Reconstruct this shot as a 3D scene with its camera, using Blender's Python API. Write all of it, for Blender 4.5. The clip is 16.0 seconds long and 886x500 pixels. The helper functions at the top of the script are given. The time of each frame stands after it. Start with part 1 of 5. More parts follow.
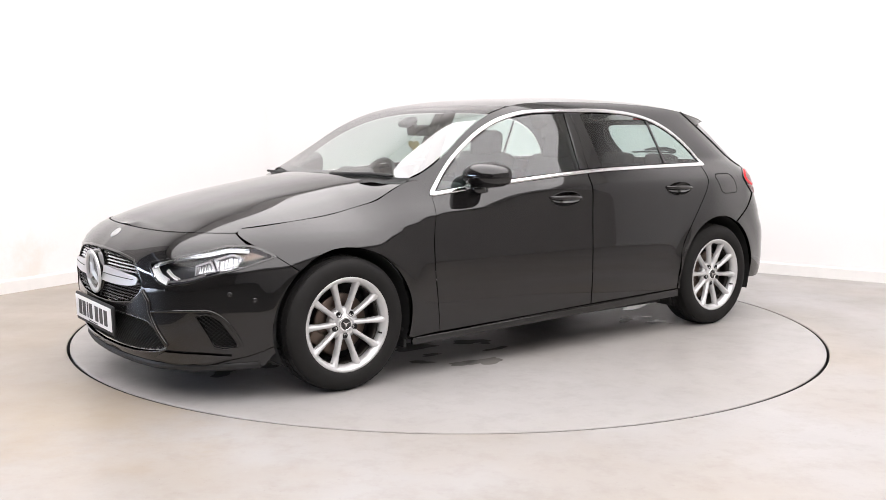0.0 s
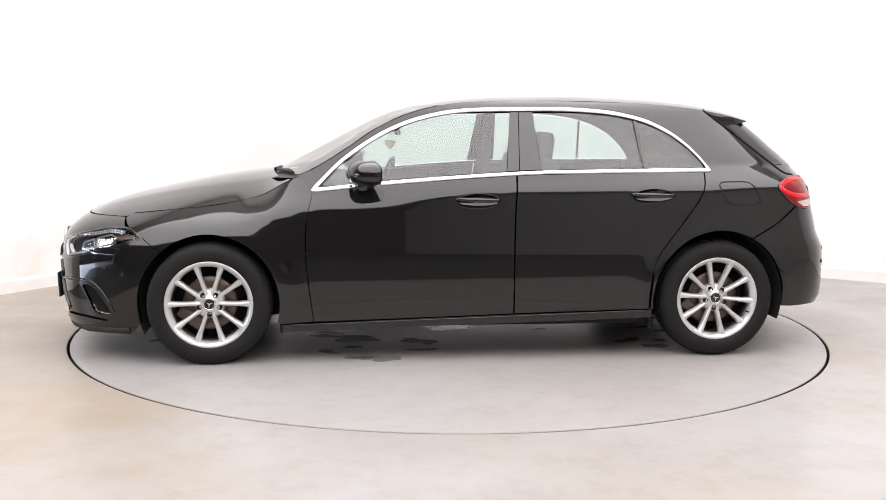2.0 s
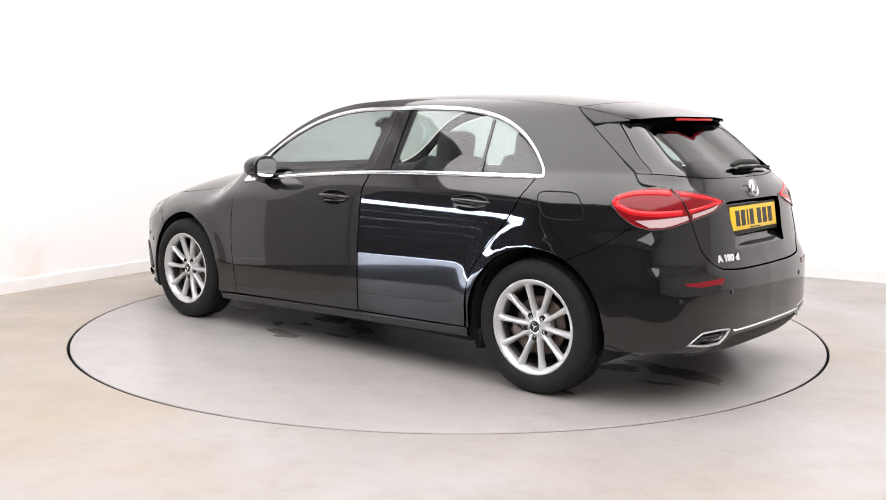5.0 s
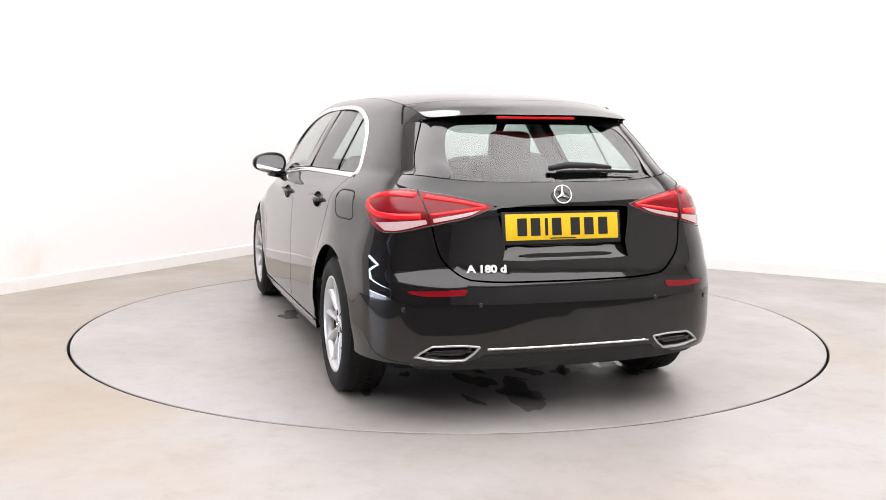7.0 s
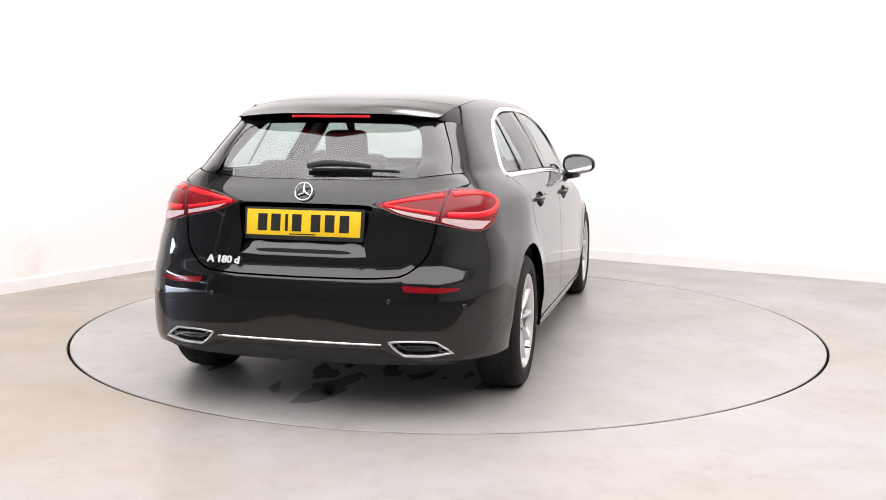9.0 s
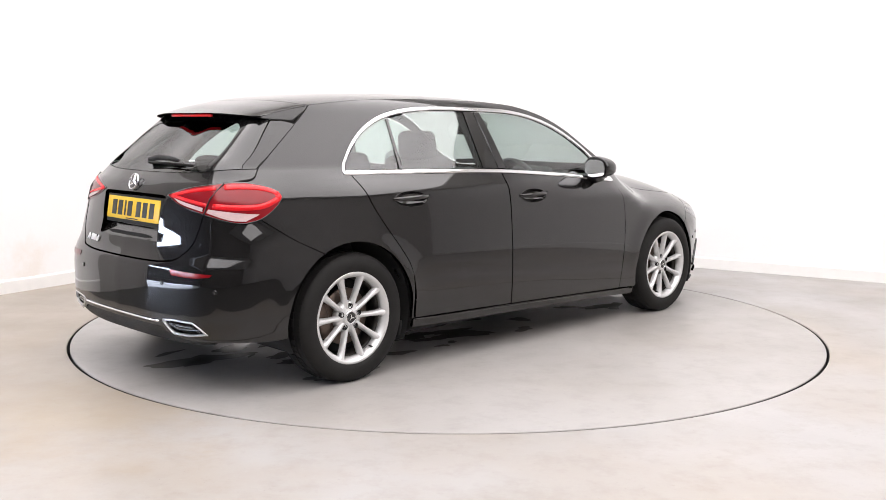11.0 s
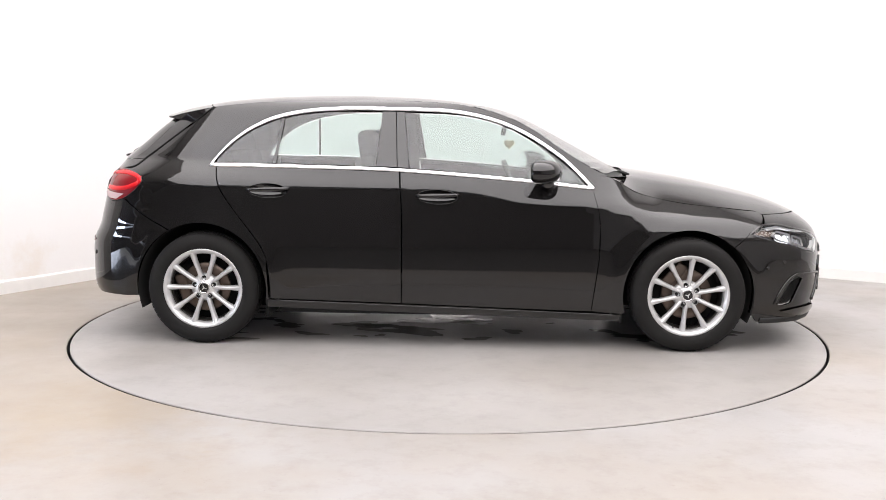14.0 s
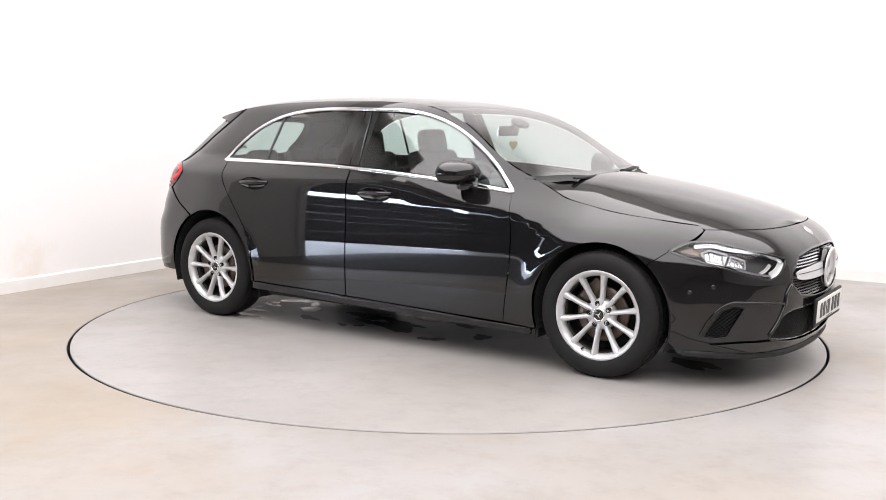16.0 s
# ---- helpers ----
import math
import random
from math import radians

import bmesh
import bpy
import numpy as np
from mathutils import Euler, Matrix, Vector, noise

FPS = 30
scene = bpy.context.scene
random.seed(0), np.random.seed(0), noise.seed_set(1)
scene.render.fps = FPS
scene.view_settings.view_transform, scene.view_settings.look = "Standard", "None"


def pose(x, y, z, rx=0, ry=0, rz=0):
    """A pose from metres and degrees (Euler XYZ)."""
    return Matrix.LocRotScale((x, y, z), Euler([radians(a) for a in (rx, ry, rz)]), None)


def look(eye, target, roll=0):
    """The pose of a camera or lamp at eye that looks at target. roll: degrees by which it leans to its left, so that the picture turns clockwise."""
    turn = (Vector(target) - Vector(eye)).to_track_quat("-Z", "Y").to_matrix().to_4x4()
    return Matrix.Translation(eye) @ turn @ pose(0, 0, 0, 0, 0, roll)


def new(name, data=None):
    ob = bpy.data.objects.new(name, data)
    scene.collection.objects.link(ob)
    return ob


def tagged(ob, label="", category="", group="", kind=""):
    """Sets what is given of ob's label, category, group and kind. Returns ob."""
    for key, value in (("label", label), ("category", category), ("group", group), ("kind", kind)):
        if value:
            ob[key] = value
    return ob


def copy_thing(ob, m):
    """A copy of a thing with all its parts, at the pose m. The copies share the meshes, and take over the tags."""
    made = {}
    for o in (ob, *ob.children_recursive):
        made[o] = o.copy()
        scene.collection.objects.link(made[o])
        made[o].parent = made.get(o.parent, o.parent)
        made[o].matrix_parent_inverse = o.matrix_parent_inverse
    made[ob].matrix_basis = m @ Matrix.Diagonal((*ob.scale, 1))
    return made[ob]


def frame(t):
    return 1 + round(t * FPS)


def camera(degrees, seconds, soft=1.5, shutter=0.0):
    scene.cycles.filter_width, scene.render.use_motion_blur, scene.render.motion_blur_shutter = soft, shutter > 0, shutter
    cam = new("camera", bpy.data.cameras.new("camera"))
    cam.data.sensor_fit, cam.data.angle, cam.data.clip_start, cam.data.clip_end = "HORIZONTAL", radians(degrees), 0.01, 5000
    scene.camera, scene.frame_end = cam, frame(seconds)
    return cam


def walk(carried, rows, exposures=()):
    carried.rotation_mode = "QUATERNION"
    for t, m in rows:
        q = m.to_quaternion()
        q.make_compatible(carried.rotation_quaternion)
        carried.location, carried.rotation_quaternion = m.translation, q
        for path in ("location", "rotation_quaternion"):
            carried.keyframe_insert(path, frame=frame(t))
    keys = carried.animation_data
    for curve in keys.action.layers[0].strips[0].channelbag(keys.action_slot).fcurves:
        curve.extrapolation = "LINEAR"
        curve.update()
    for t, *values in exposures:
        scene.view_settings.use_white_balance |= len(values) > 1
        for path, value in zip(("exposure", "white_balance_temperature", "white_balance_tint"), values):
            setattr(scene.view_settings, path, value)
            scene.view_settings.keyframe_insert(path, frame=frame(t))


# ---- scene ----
# camera: fixed beside the turntable
EYE = (0.0, -6.1587, 1.2635)
YAW, PITCH, LEAN = 0.0055, -0.1291, 0.464
AIM = (EYE[0] - math.sin(YAW) * math.cos(PITCH), EYE[1] + math.cos(YAW) * math.cos(PITCH), EYE[2] + math.sin(PITCH))
cam = camera(48.51, 16.0, soft=0.6)
walk(cam, [(0.0, look(EYE, AIM, LEAN)), (16.0, look(EYE, AIM, LEAN))], [(0.0, 0.0, 6500, 14), (16.0, 0.0, 6500, 14)])

# room: two bright walls meet behind the turntable
CORNER = Vector((-1.10, 4.46, 0))
SCUFF = (-3.10, 1.07, .14)   # worn place low on the left wall
EL, ER = Vector((-.51, -.86, 0)).normalized(), Vector((.863, -.505, 0)).normalized()
LEN_L, LEN_R, CEIL = 13.5, 11.5, 4.6


def room(a, b, z=0.0):
    """A point of the room: a metres along the left wall from the corner, b along the right wall."""
    return CORNER + EL * a + ER * b + Vector((0, 0, z))


world = bpy.data.worlds.new("world")
world.use_nodes = True
world.node_tree.nodes["Background"].inputs[0].default_value = (0.75, 0.85, 1.0, 1)
world.node_tree.nodes["Background"].inputs[1].default_value = 0.4
scene.world = world

# one wide light ceiling over the stage
LAMP_A, LAMP_B, LAMP_SIZE = 6.2, 5.3, (10.6, 9.4)
data = bpy.data.lights.new("ceiling_panel", "AREA")
data.shape, data.size, data.size_y, data.energy = "RECTANGLE", LAMP_SIZE[0], LAMP_SIZE[1], 745
data.color = (1.0, 0.98, 0.965)
lamp = new("ceiling_panel", data)
lamp.matrix_world = Matrix.Translation(room(LAMP_A, LAMP_B, CEIL - 0.075)) @ Matrix.Rotation(math.atan2(EL.y, EL.x), 4, "Z")
# daylight that comes in by the door in the left wall
DOOR_A, DOOR_W, DOOR_H = 9.3, 5.4, 0.24
data = bpy.data.lights.new("door_daylight", "AREA")
data.shape, data.size, data.size_y, data.energy, data.color = "RECTANGLE", DOOR_W - .1, .12, 10, (0.72, 0.84, 1.0)
lamp = new("door_daylight", data)
lamp.matrix_world = look(room(DOOR_A, -0.12, 1.16), room(DOOR_A, 3, 1.16))


# ---- materials ----
def material(name, colour, rough=0.5, metal=0.0, coat=0.0, noise_amt=0.0, scale=20.0, bump=0.0, bump_scale=200.0, rough_var=0.0, emit=None, strength=0.0, spec=0.5, coat_ior=1.5):
    m = bpy.data.materials.new(name)
    m.use_nodes = True
    nt = m.node_tree
    b = nt.nodes["Principled BSDF"]
    b.inputs["Base Color"].default_value = (*colour, 1)
    b.inputs["Roughness"].default_value = rough
    b.inputs["Metallic"].default_value = metal
    b.inputs["Coat Weight"].default_value = coat
    b.inputs["Coat Roughness"].default_value = 0.03
    b.inputs["Coat IOR"].default_value = coat_ior
    b.inputs["Specular IOR Level"].default_value = spec
    if emit:
        b.inputs["Emission Color"].default_value = (*emit, 1)
        b.inputs["Emission Strength"].default_value = strength
    co = nt.nodes.new("ShaderNodeTexCoord")
    if noise_amt or rough_var:
        n = nt.nodes.new("ShaderNodeTexNoise")
        n.inputs["Scale"].default_value, n.inputs["Detail"].default_value = scale, 6
        nt.links.new(co.outputs["Object"], n.inputs["Vector"])
        if noise_amt:
            r = nt.nodes.new("ShaderNodeMapRange")
            r.inputs["To Min"].default_value, r.inputs["To Max"].default_value = 1 - noise_amt, 1 + noise_amt
            mx = nt.nodes.new("ShaderNodeVectorMath")
            mx.operation = "SCALE"
            mx.inputs[0].default_value = colour
            nt.links.new(n.outputs["Fac"], r.inputs["Value"])
            nt.links.new(r.outputs["Result"], mx.inputs["Scale"])
            nt.links.new(mx.outputs[0], b.inputs["Base Color"])
        if rough_var:
            r2 = nt.nodes.new("ShaderNodeMapRange")
            r2.inputs["To Min"].default_value, r2.inputs["To Max"].default_value = rough - rough_var, rough + rough_var
            nt.links.new(n.outputs["Fac"], r2.inputs["Value"])
            nt.links.new(r2.outputs["Result"], b.inputs["Roughness"])
    if bump:
        n2 = nt.nodes.new("ShaderNodeTexNoise")
        n2.inputs["Scale"].default_value, n2.inputs["Detail"].default_value = bump_scale, 3
        bp = nt.nodes.new("ShaderNodeBump")
        bp.inputs["Strength"].default_value, bp.inputs["Distance"].default_value = bump, 0.002
        nt.links.new(co.outputs["Object"], n2.inputs["Vector"])
        nt.links.new(n2.outputs["Fac"], bp.inputs["Height"])
        nt.links.new(bp.outputs["Normal"], b.inputs["Normal"])
    return m


def glass_material(name, tint, base=0.075):
    m = bpy.data.materials.new(name)
    m.use_nodes = True
    nt = m.node_tree
    nt.nodes.remove(nt.nodes["Principled BSDF"])
    out = nt.nodes["Material Output"]
    tr, gl, fr, mix = (nt.nodes.new("ShaderNode" + k) for k in ("BsdfTransparent", "BsdfGlossy", "LayerWeight", "MixShader"))
    tr.inputs["Color"].default_value = (*tint, 1)
    gl.inputs["Roughness"].default_value = 0.02
    fr.inputs["Blend"].default_value = 0.5
    pw, ml = nt.nodes.new("ShaderNodeMath"), nt.nodes.new("ShaderNodeMath")
    pw.operation, ml.operation = "POWER", "MULTIPLY_ADD"
    pw.inputs[1].default_value = 4.5
    ml.inputs[1].default_value, ml.inputs[2].default_value = 1 - base, base
    nt.links.new(fr.outputs["Facing"], pw.inputs[0])
    nt.links.new(pw.outputs[0], ml.inputs[0])
    nt.links.new(ml.outputs[0], mix.inputs[0])
    nt.links.new(tr.outputs[0], mix.inputs[1])
    nt.links.new(gl.outputs[0], mix.inputs[2])
    nt.links.new(mix.outputs[0], out.inputs["Surface"])
    return m


def floor_material(name, colour, stain, seed, lean=0.0):
    """Worn painted concrete: pale grey, warm traffic stains, fine pits."""
    m = bpy.data.materials.new(name)
    m.use_nodes = True
    nt = m.node_tree
    b = nt.nodes["Principled BSDF"]
    co = nt.nodes.new("ShaderNodeTexCoord")

    def noise_node(scale, detail, off, rough=0.55):
        mp = nt.nodes.new("ShaderNodeMapping")
        mp.inputs["Location"].default_value = (off, off * 1.7, 0)
        n = nt.nodes.new("ShaderNodeTexNoise")
        n.inputs["Scale"].default_value, n.inputs["Detail"].default_value, n.inputs["Roughness"].default_value = scale, detail, rough
        nt.links.new(co.outputs["Object"], mp.inputs["Vector"])
        nt.links.new(mp.outputs[0], n.inputs["Vector"])
        return n.outputs["Fac"]

    def ramp(val, a, z, lo, hi):
        r = nt.nodes.new("ShaderNodeMapRange")
        r.inputs["From Min"].default_value, r.inputs["From Max"].default_value = a, z
        r.inputs["To Min"].default_value, r.inputs["To Max"].default_value = lo, hi
        nt.links.new(val, r.inputs["Value"])
        return r.outputs["Result"]

    def mixed(fac, c1, c2):
        x = nt.nodes.new("ShaderNodeMix")
        x.data_type = "RGBA"
        nt.links.new(fac, x.inputs["Factor"])
        for k, c in ((6, c1), (7, c2)):
            if isinstance(c, tuple):
                x.inputs[k].default_value = (*c, 1)
            else:
                nt.links.new(c, x.inputs[k])
        return x.outputs[2]

    c = mixed(ramp(noise_node(0.55, 6, seed), .42, .68, 0, .7), colour, stain)
    c = mixed(ramp(noise_node(6, 8, seed + 3, .7), .48, .75, 0, .45), c, tuple(v * .70 for v in stain))
    if lean:
        # brown washed-out dirt gathers on one side of the floor
        sp, ad = nt.nodes.new("ShaderNodeSeparateXYZ"), nt.nodes.new("ShaderNodeMath")
        ad.operation = "MULTIPLY_ADD"
        ad.inputs[1].default_value = lean
        nt.links.new(co.outputs["Object"], sp.inputs[0])
        nt.links.new(sp.outputs["X"], ad.inputs[0])
        nt.links.new(noise_node(0.9, 8, seed + 7, .62), ad.inputs[2])
        c = mixed(ramp(ad.outputs[0], .50, .80, 0, .62), c, tuple(v * q for v, q in zip(stain, (.97, .95, .90))))
    c = mixed(ramp(noise_node(17, 10, seed + 15, .75), .58, .72, 0, .30), c, tuple(v * .62 for v in stain))
    c = mixed(ramp(noise_node(90, 3, seed + 25, .6), .70, .74, 0, .55), c, (0.06, 0.055, 0.05))
    c = mixed(ramp(noise_node(60, 4, seed + 5, .7), .62, .78, 0, .35), c, (0.42, 0.41, 0.40))
    nt.links.new(c, b.inputs["Base Color"])
    nt.links.new(ramp(noise_node(1.5, 6, seed + 9), .3, .7, .28, .5), b.inputs["Roughness"])
    bp = nt.nodes.new("ShaderNodeBump")
    bp.inputs["Strength"].default_value, bp.inputs["Distance"].default_value = 0.12, 0.002
    nt.links.new(noise_node(45, 6, seed + 2), bp.inputs["Height"])
    nt.links.new(bp.outputs[0], b.inputs["Normal"])
    return m


PAINT = material("black_paint", (0.0055, 0.0050, 0.0050), 0.35, 0.0, 1.0, 0.05, 300, rough_var=0.03, spec=.05, coat_ior=1.56)
GLOSS = material("gloss_black_plastic", (0.006, 0.006, 0.006), 0.12, coat=0.6, noise_amt=.1)
# near-black so that the shade inside the wheel sits in the colour
SHADED_METAL = material("shade_darkened_metal", (0.035, 0.031, 0.028), 0.55, 0.6, noise_amt=.3, scale=30)
PLASTIC = material("textured_black_plastic", (0.012, 0.012, 0.012), 0.62, bump=.3, bump_scale=900, noise_amt=.1)
DARK = material("underbody_black", (0.006, 0.006, 0.006), 0.9, noise_amt=.2)
RUBBER = material("tyre_rubber", (0.011, 0.0105, 0.010), 0.75, noise_amt=.2, scale=30, bump=.2, bump_scale=400, spec=.25)
ALLOY = material("silver_alloy", (0.60, 0.60, 0.60), 0.34, 0.50, 0.3, 0.05, 60)
CHROME = material("chrome", (0.85, 0.85, 0.86), 0.10, 1.0, noise_amt=.02)
BRIGHTBAR = material("bright_silver_paint", (0.66, 0.66, 0.67), 0.30, 0.45, noise_amt=.03)
STUD = material("dark_chrome", (0.30, 0.30, 0.31), 0.25, 0.8, noise_amt=.05)
SATIN = material("satin_silver", (0.62, 0.62, 0.63), 0.30, 0.9, noise_amt=.03)
STEEL = material("brake_steel", (0.15, 0.115, 0.095), 0.45, 0.9, noise_amt=.25, scale=40)
GLASS = glass_material("tinted_car_glass", (0.68, 0.785, 0.755), .10)
SCREEN = glass_material("windscreen_glass", (0.80, 0.865, 0.84), .23)
CLEAR = glass_material("lamp_lens", (0.93, 0.94, 0.95), .04)
REDLENS = material("red_lens", (0.62, 0.010, 0.015), 0.16, coat=.1, spec=.35, noise_amt=.10, scale=40, emit=(1, .02, .03), strength=.10)
REDDEEP = material("dark_red_lens", (0.20, 0.004, 0.008), 0.16, coat=.1, spec=.35, noise_amt=.08)
WHITELENS = material("clear_ribbed_lens", (0.55, 0.40, 0.40), 0.2, coat=.3, noise_amt=.12, scale=90)
HOUSING = material("lamp_housing", (0.10, 0.10, 0.105), 0.30, 0.6, noise_amt=.1)
REFLECTOR = material("lamp_reflector", (0.78, 0.79, 0.81), 0.12, 0.95, noise_amt=.05)
YELLOW = material("yellow_plate", (0.80, 0.52, 0.012), 0.35, noise_amt=.04)
WHITE = material("white_plate", (0.80, 0.80, 0.78), 0.35, noise_amt=.03)
INK = material("black_print", (0.010, 0.010, 0.010), 0.4, noise_amt=.1)
FABRIC = material("dark_seat_fabric", (0.030, 0.029, 0.029), 0.85, noise_amt=.25, scale=60, bump=.3, bump_scale=600)
TRIM = material("dark_cabin_plastic", (0.020, 0.020, 0.021), 0.6, noise_amt=.15, bump=.2, bump_scale=700)
LINING = material("pale_headlining", (0.30, 0.29, 0.27), 0.9, noise_amt=.06)
WALLPAINT = material("white_wall_paint", (0.84, 0.832, 0.828), 0.55, noise_amt=.015, scale=1.2, bump=.12, bump_scale=60)
CEILPAINT = material("white_ceiling", (0.80, 0.80, 0.79), 0.7, noise_amt=.02)
BACKPAINT = material("grey_workshop_wall", (0.42, 0.405, 0.39), 0.6, noise_amt=.15, scale=.6)
SHUTTER = material("dark_blue_shutter", (0.030, 0.034, 0.050), 0.45, 0.3, noise_amt=.06)
DARKWALL = material("dark_workshop_wall", (0.085, 0.082, 0.080), 0.6, noise_amt=.3, scale=.8)
MAT = material("dark_workshop_floor", (0.035, 0.034, 0.033), 0.7, noise_amt=.3, scale=3, bump=.2)
def scuffed(m, centre, reach, tint, amount=.75):
    """Adds a brown scuff of uneven outline round a point to a painted surface."""
    nt = m.node_tree
    b = nt.nodes["Principled BSDF"]
    geo, dist, n, ad, r, mx = (nt.nodes.new("ShaderNode" + k) for k in ("NewGeometry", "VectorMath", "TexNoise", "Math", "MapRange", "Mix"))
    dist.operation, ad.operation, mx.data_type = "DISTANCE", "MULTIPLY_ADD", "RGBA"
    dist.inputs[1].default_value = centre
    n.inputs["Scale"].default_value, n.inputs["Detail"].default_value, n.inputs["Roughness"].default_value = 4.0, 9, .72
    nt.links.new(geo.outputs["Position"], dist.inputs[0])
    nt.links.new(geo.outputs["Position"], n.inputs["Vector"])
    nt.links.new(dist.outputs["Value"], ad.inputs[0])
    ad.inputs[1].default_value = -.42 / reach
    nt.links.new(n.outputs["Fac"], ad.inputs[2])
    r.inputs["From Min"].default_value, r.inputs["From Max"].default_value = .22, .50
    r.inputs["To Min"].default_value, r.inputs["To Max"].default_value = 0, amount
    nt.links.new(ad.outputs[0], r.inputs["Value"])
    nt.links.new(r.outputs["Result"], mx.inputs["Factor"])
    old = b.inputs["Base Color"].links[0].from_socket
    nt.links.new(old, mx.inputs[6])
    mx.inputs[7].default_value = (*tint, 1)
    nt.links.new(mx.outputs[2], b.inputs["Base Color"])


scuffed(WALLPAINT, SCUFF, .36, (0.74, 0.66, 0.57), .45)
SKIRT = material("white_skirting", (0.80, 0.79, 0.77), 0.45, noise_amt=.05, scale=9)
FLOOR = floor_material("worn_floor_paint", (0.325, 0.314, 0.305), (0.298, 0.252, 0.200), 2.0, -.11)
scuffed(FLOOR, (-1.55, -2.10, 0), 1.1, (0.30, 0.245, 0.175), .55)
scuffed(FLOOR, (-2.45, -.75, 0), .9, (0.30, 0.25, 0.19), .5)
DISC = floor_material("turntable_paint", (0.333, 0.321, 0.310), (0.280, 0.257, 0.231), 11.0)
WATER = material("wet_patch", (0.25, 0.235, 0.22), 0.14, noise_amt=.10, scale=14)
PANEL = material("lamp_diffuser", (0.9, 0.9, 0.9), 0.5, emit=(1, .98, .965), strength=1.2)
DAYLIGHT = material("daylight_outside", (0.8, 0.85, 0.9), 0.9, emit=(.70, .82, 1.0), strength=30.0)


# ---- smooth curves and the car body's skin ----
def pchip(xs, ys):
    xs, ys = np.array(xs, float), np.array(ys, float)
    h, d = np.diff(xs), np.diff(ys) / np.diff(xs)
    m = np.zeros(len(xs))
    for i in range(1, len(xs) - 1):
        if d[i - 1] * d[i] > 0:
            w1, w2 = 2 * h[i] + h[i - 1], h[i] + 2 * h[i - 1]
            m[i] = (w1 + w2) / (w1 / d[i - 1] + w2 / d[i])
    m[0], m[-1] = d[0], d[-1]

    def f(x):
        x = np.clip(np.asarray(x, float), xs[0], xs[-1])
        i = np.clip(np.searchsorted(xs, x, side="right") - 1, 0, len(h) - 1)
        t = (x - xs[i]) / h[i]
        return ((1 + 2 * t) * (1 - t) ** 2 * ys[i] + t * (1 - t) ** 2 * h[i] * m[i]
                + t * t * (3 - 2 * t) * ys[i + 1] + t * t * (t - 1) * h[i] * m[i + 1])
    return f


def sstep(a, b, x):
    t = np.clip((np.asarray(x, float) - a) / (np.asarray(b) - a), 0, 1)
    return t * t * (3 - 2 * t)


def spline(pts, step=0.015):
    """A smooth line through points, cut into short steps."""
    p = np.array(pts, float)
    if len(p) == 2:
        n = max(1, int(np.linalg.norm(p[1] - p[0]) / step))
        return [tuple(p[0] + (p[1] - p[0]) * i / n) for i in range(n + 1)]
    q = np.vstack([2 * p[0] - p[1], p, 2 * p[-1] - p[-2]])
    out = []
    for i in range(1, len(q) - 2):
        a, b, c2, d = q[i - 1], q[i], q[i + 1], q[i + 2]
        n = max(1, int(np.linalg.norm(c2 - b) / step))
        for k in range(n):
            t = k / n
            out.append(tuple(0.5 * (2 * b + (c2 - a) * t + (2 * a - 5 * b + 4 * c2 - d) * t * t + (3 * b - a - 3 * c2 + d) * t ** 3)))
    out.append(tuple(p[-1]))
    return out


def path(*segs):
    """Smooth runs joined at corners to one closed outline."""
    out = []
    for s in segs:
        for q in (spline(s) if len(s) > 1 else s):
            if not out or math.dist(q, out[-1]) > 1e-4:
                out.append(tuple(q))
    if math.dist(out[0], out[-1]) < 1e-4:
        out.pop()
    return out


# plan outline of the left half at waist height, nose to tail
PLAN = np.array(spline([(2.24, 0), (2.225, .25), (2.175, .48), (2.06, .66), (1.88, .77), (1.68, .83), (1.3645, .865), (.9, .878), (0, .885), (-.8, .885),
                        (-1.3645, .88), (-1.7, .862), (-1.9, .815), (-2.03, .715), (-2.10, .56), (-2.14, .3), (-2.15, 0)], 0.01))
SARC = np.concatenate([[0], np.cumsum(np.hypot(*np.diff(PLAN, axis=0).T))])
SMAX = SARC[-1]
base_y = pchip([.10, .15, .22, .30, .42, .55, .65, .75, .85, .90, .92, .945, 1.0, 1.1, 1.2, 1.27, 1.335, 1.375, 1.41], [.838, .860, .876, .884, .888, .8865, .8815, .8755, .868, .8605, .8535, .8365, .803, .752, .697, .652, .603, .555, .48])
nose_dx = pchip([.10, .17, .25, .35, .5, .58, .66, .72, .77, .82, .9], [-.07, -.03, 0, .01, .01, 0, -.03, -.09, -.17, -.27, -.45])
tail_dx = pchip([.12, .15, .22, .3, .38, .5, .58, .62, .66, .76, .88, .96, 1.02, 1.1, 1.2, 1.29, 1.36, 1.41], [.15, .12, .07, .012, .004, .004, .012, .03, .05, .07, .095, .125, .18, .295, .41, .52, .60, .66])
hood_z = pchip([.93, .97, 1.11, 1.34, 1.63, 1.91, 1.99, 2.3], [.965, .945, .87, .82, .79, .765, .765, .765])
roof_zc = pchip([-1.80, -1.74, -1.55, -1.31, -.95, -.6, -.3, .02, .175, .33, .49, .67, .9, 1.08], [1.284, 1.298, 1.350, 1.390, 1.416, 1.423, 1.416, 1.394, 1.370, 1.335, 1.272, 1.178, 1.055, .955])
roof_ze = pchip([-1.80, -1.70, -1.55, -1.31, -.95, -.6, -.3, .02, .175, .33, .49, .67, .82, .93], [1.250, 1.268, 1.308, 1.350, 1.379, 1.387, 1.386, 1.372, 1.347, 1.303, 1.228, 1.108, 1.017, .967])


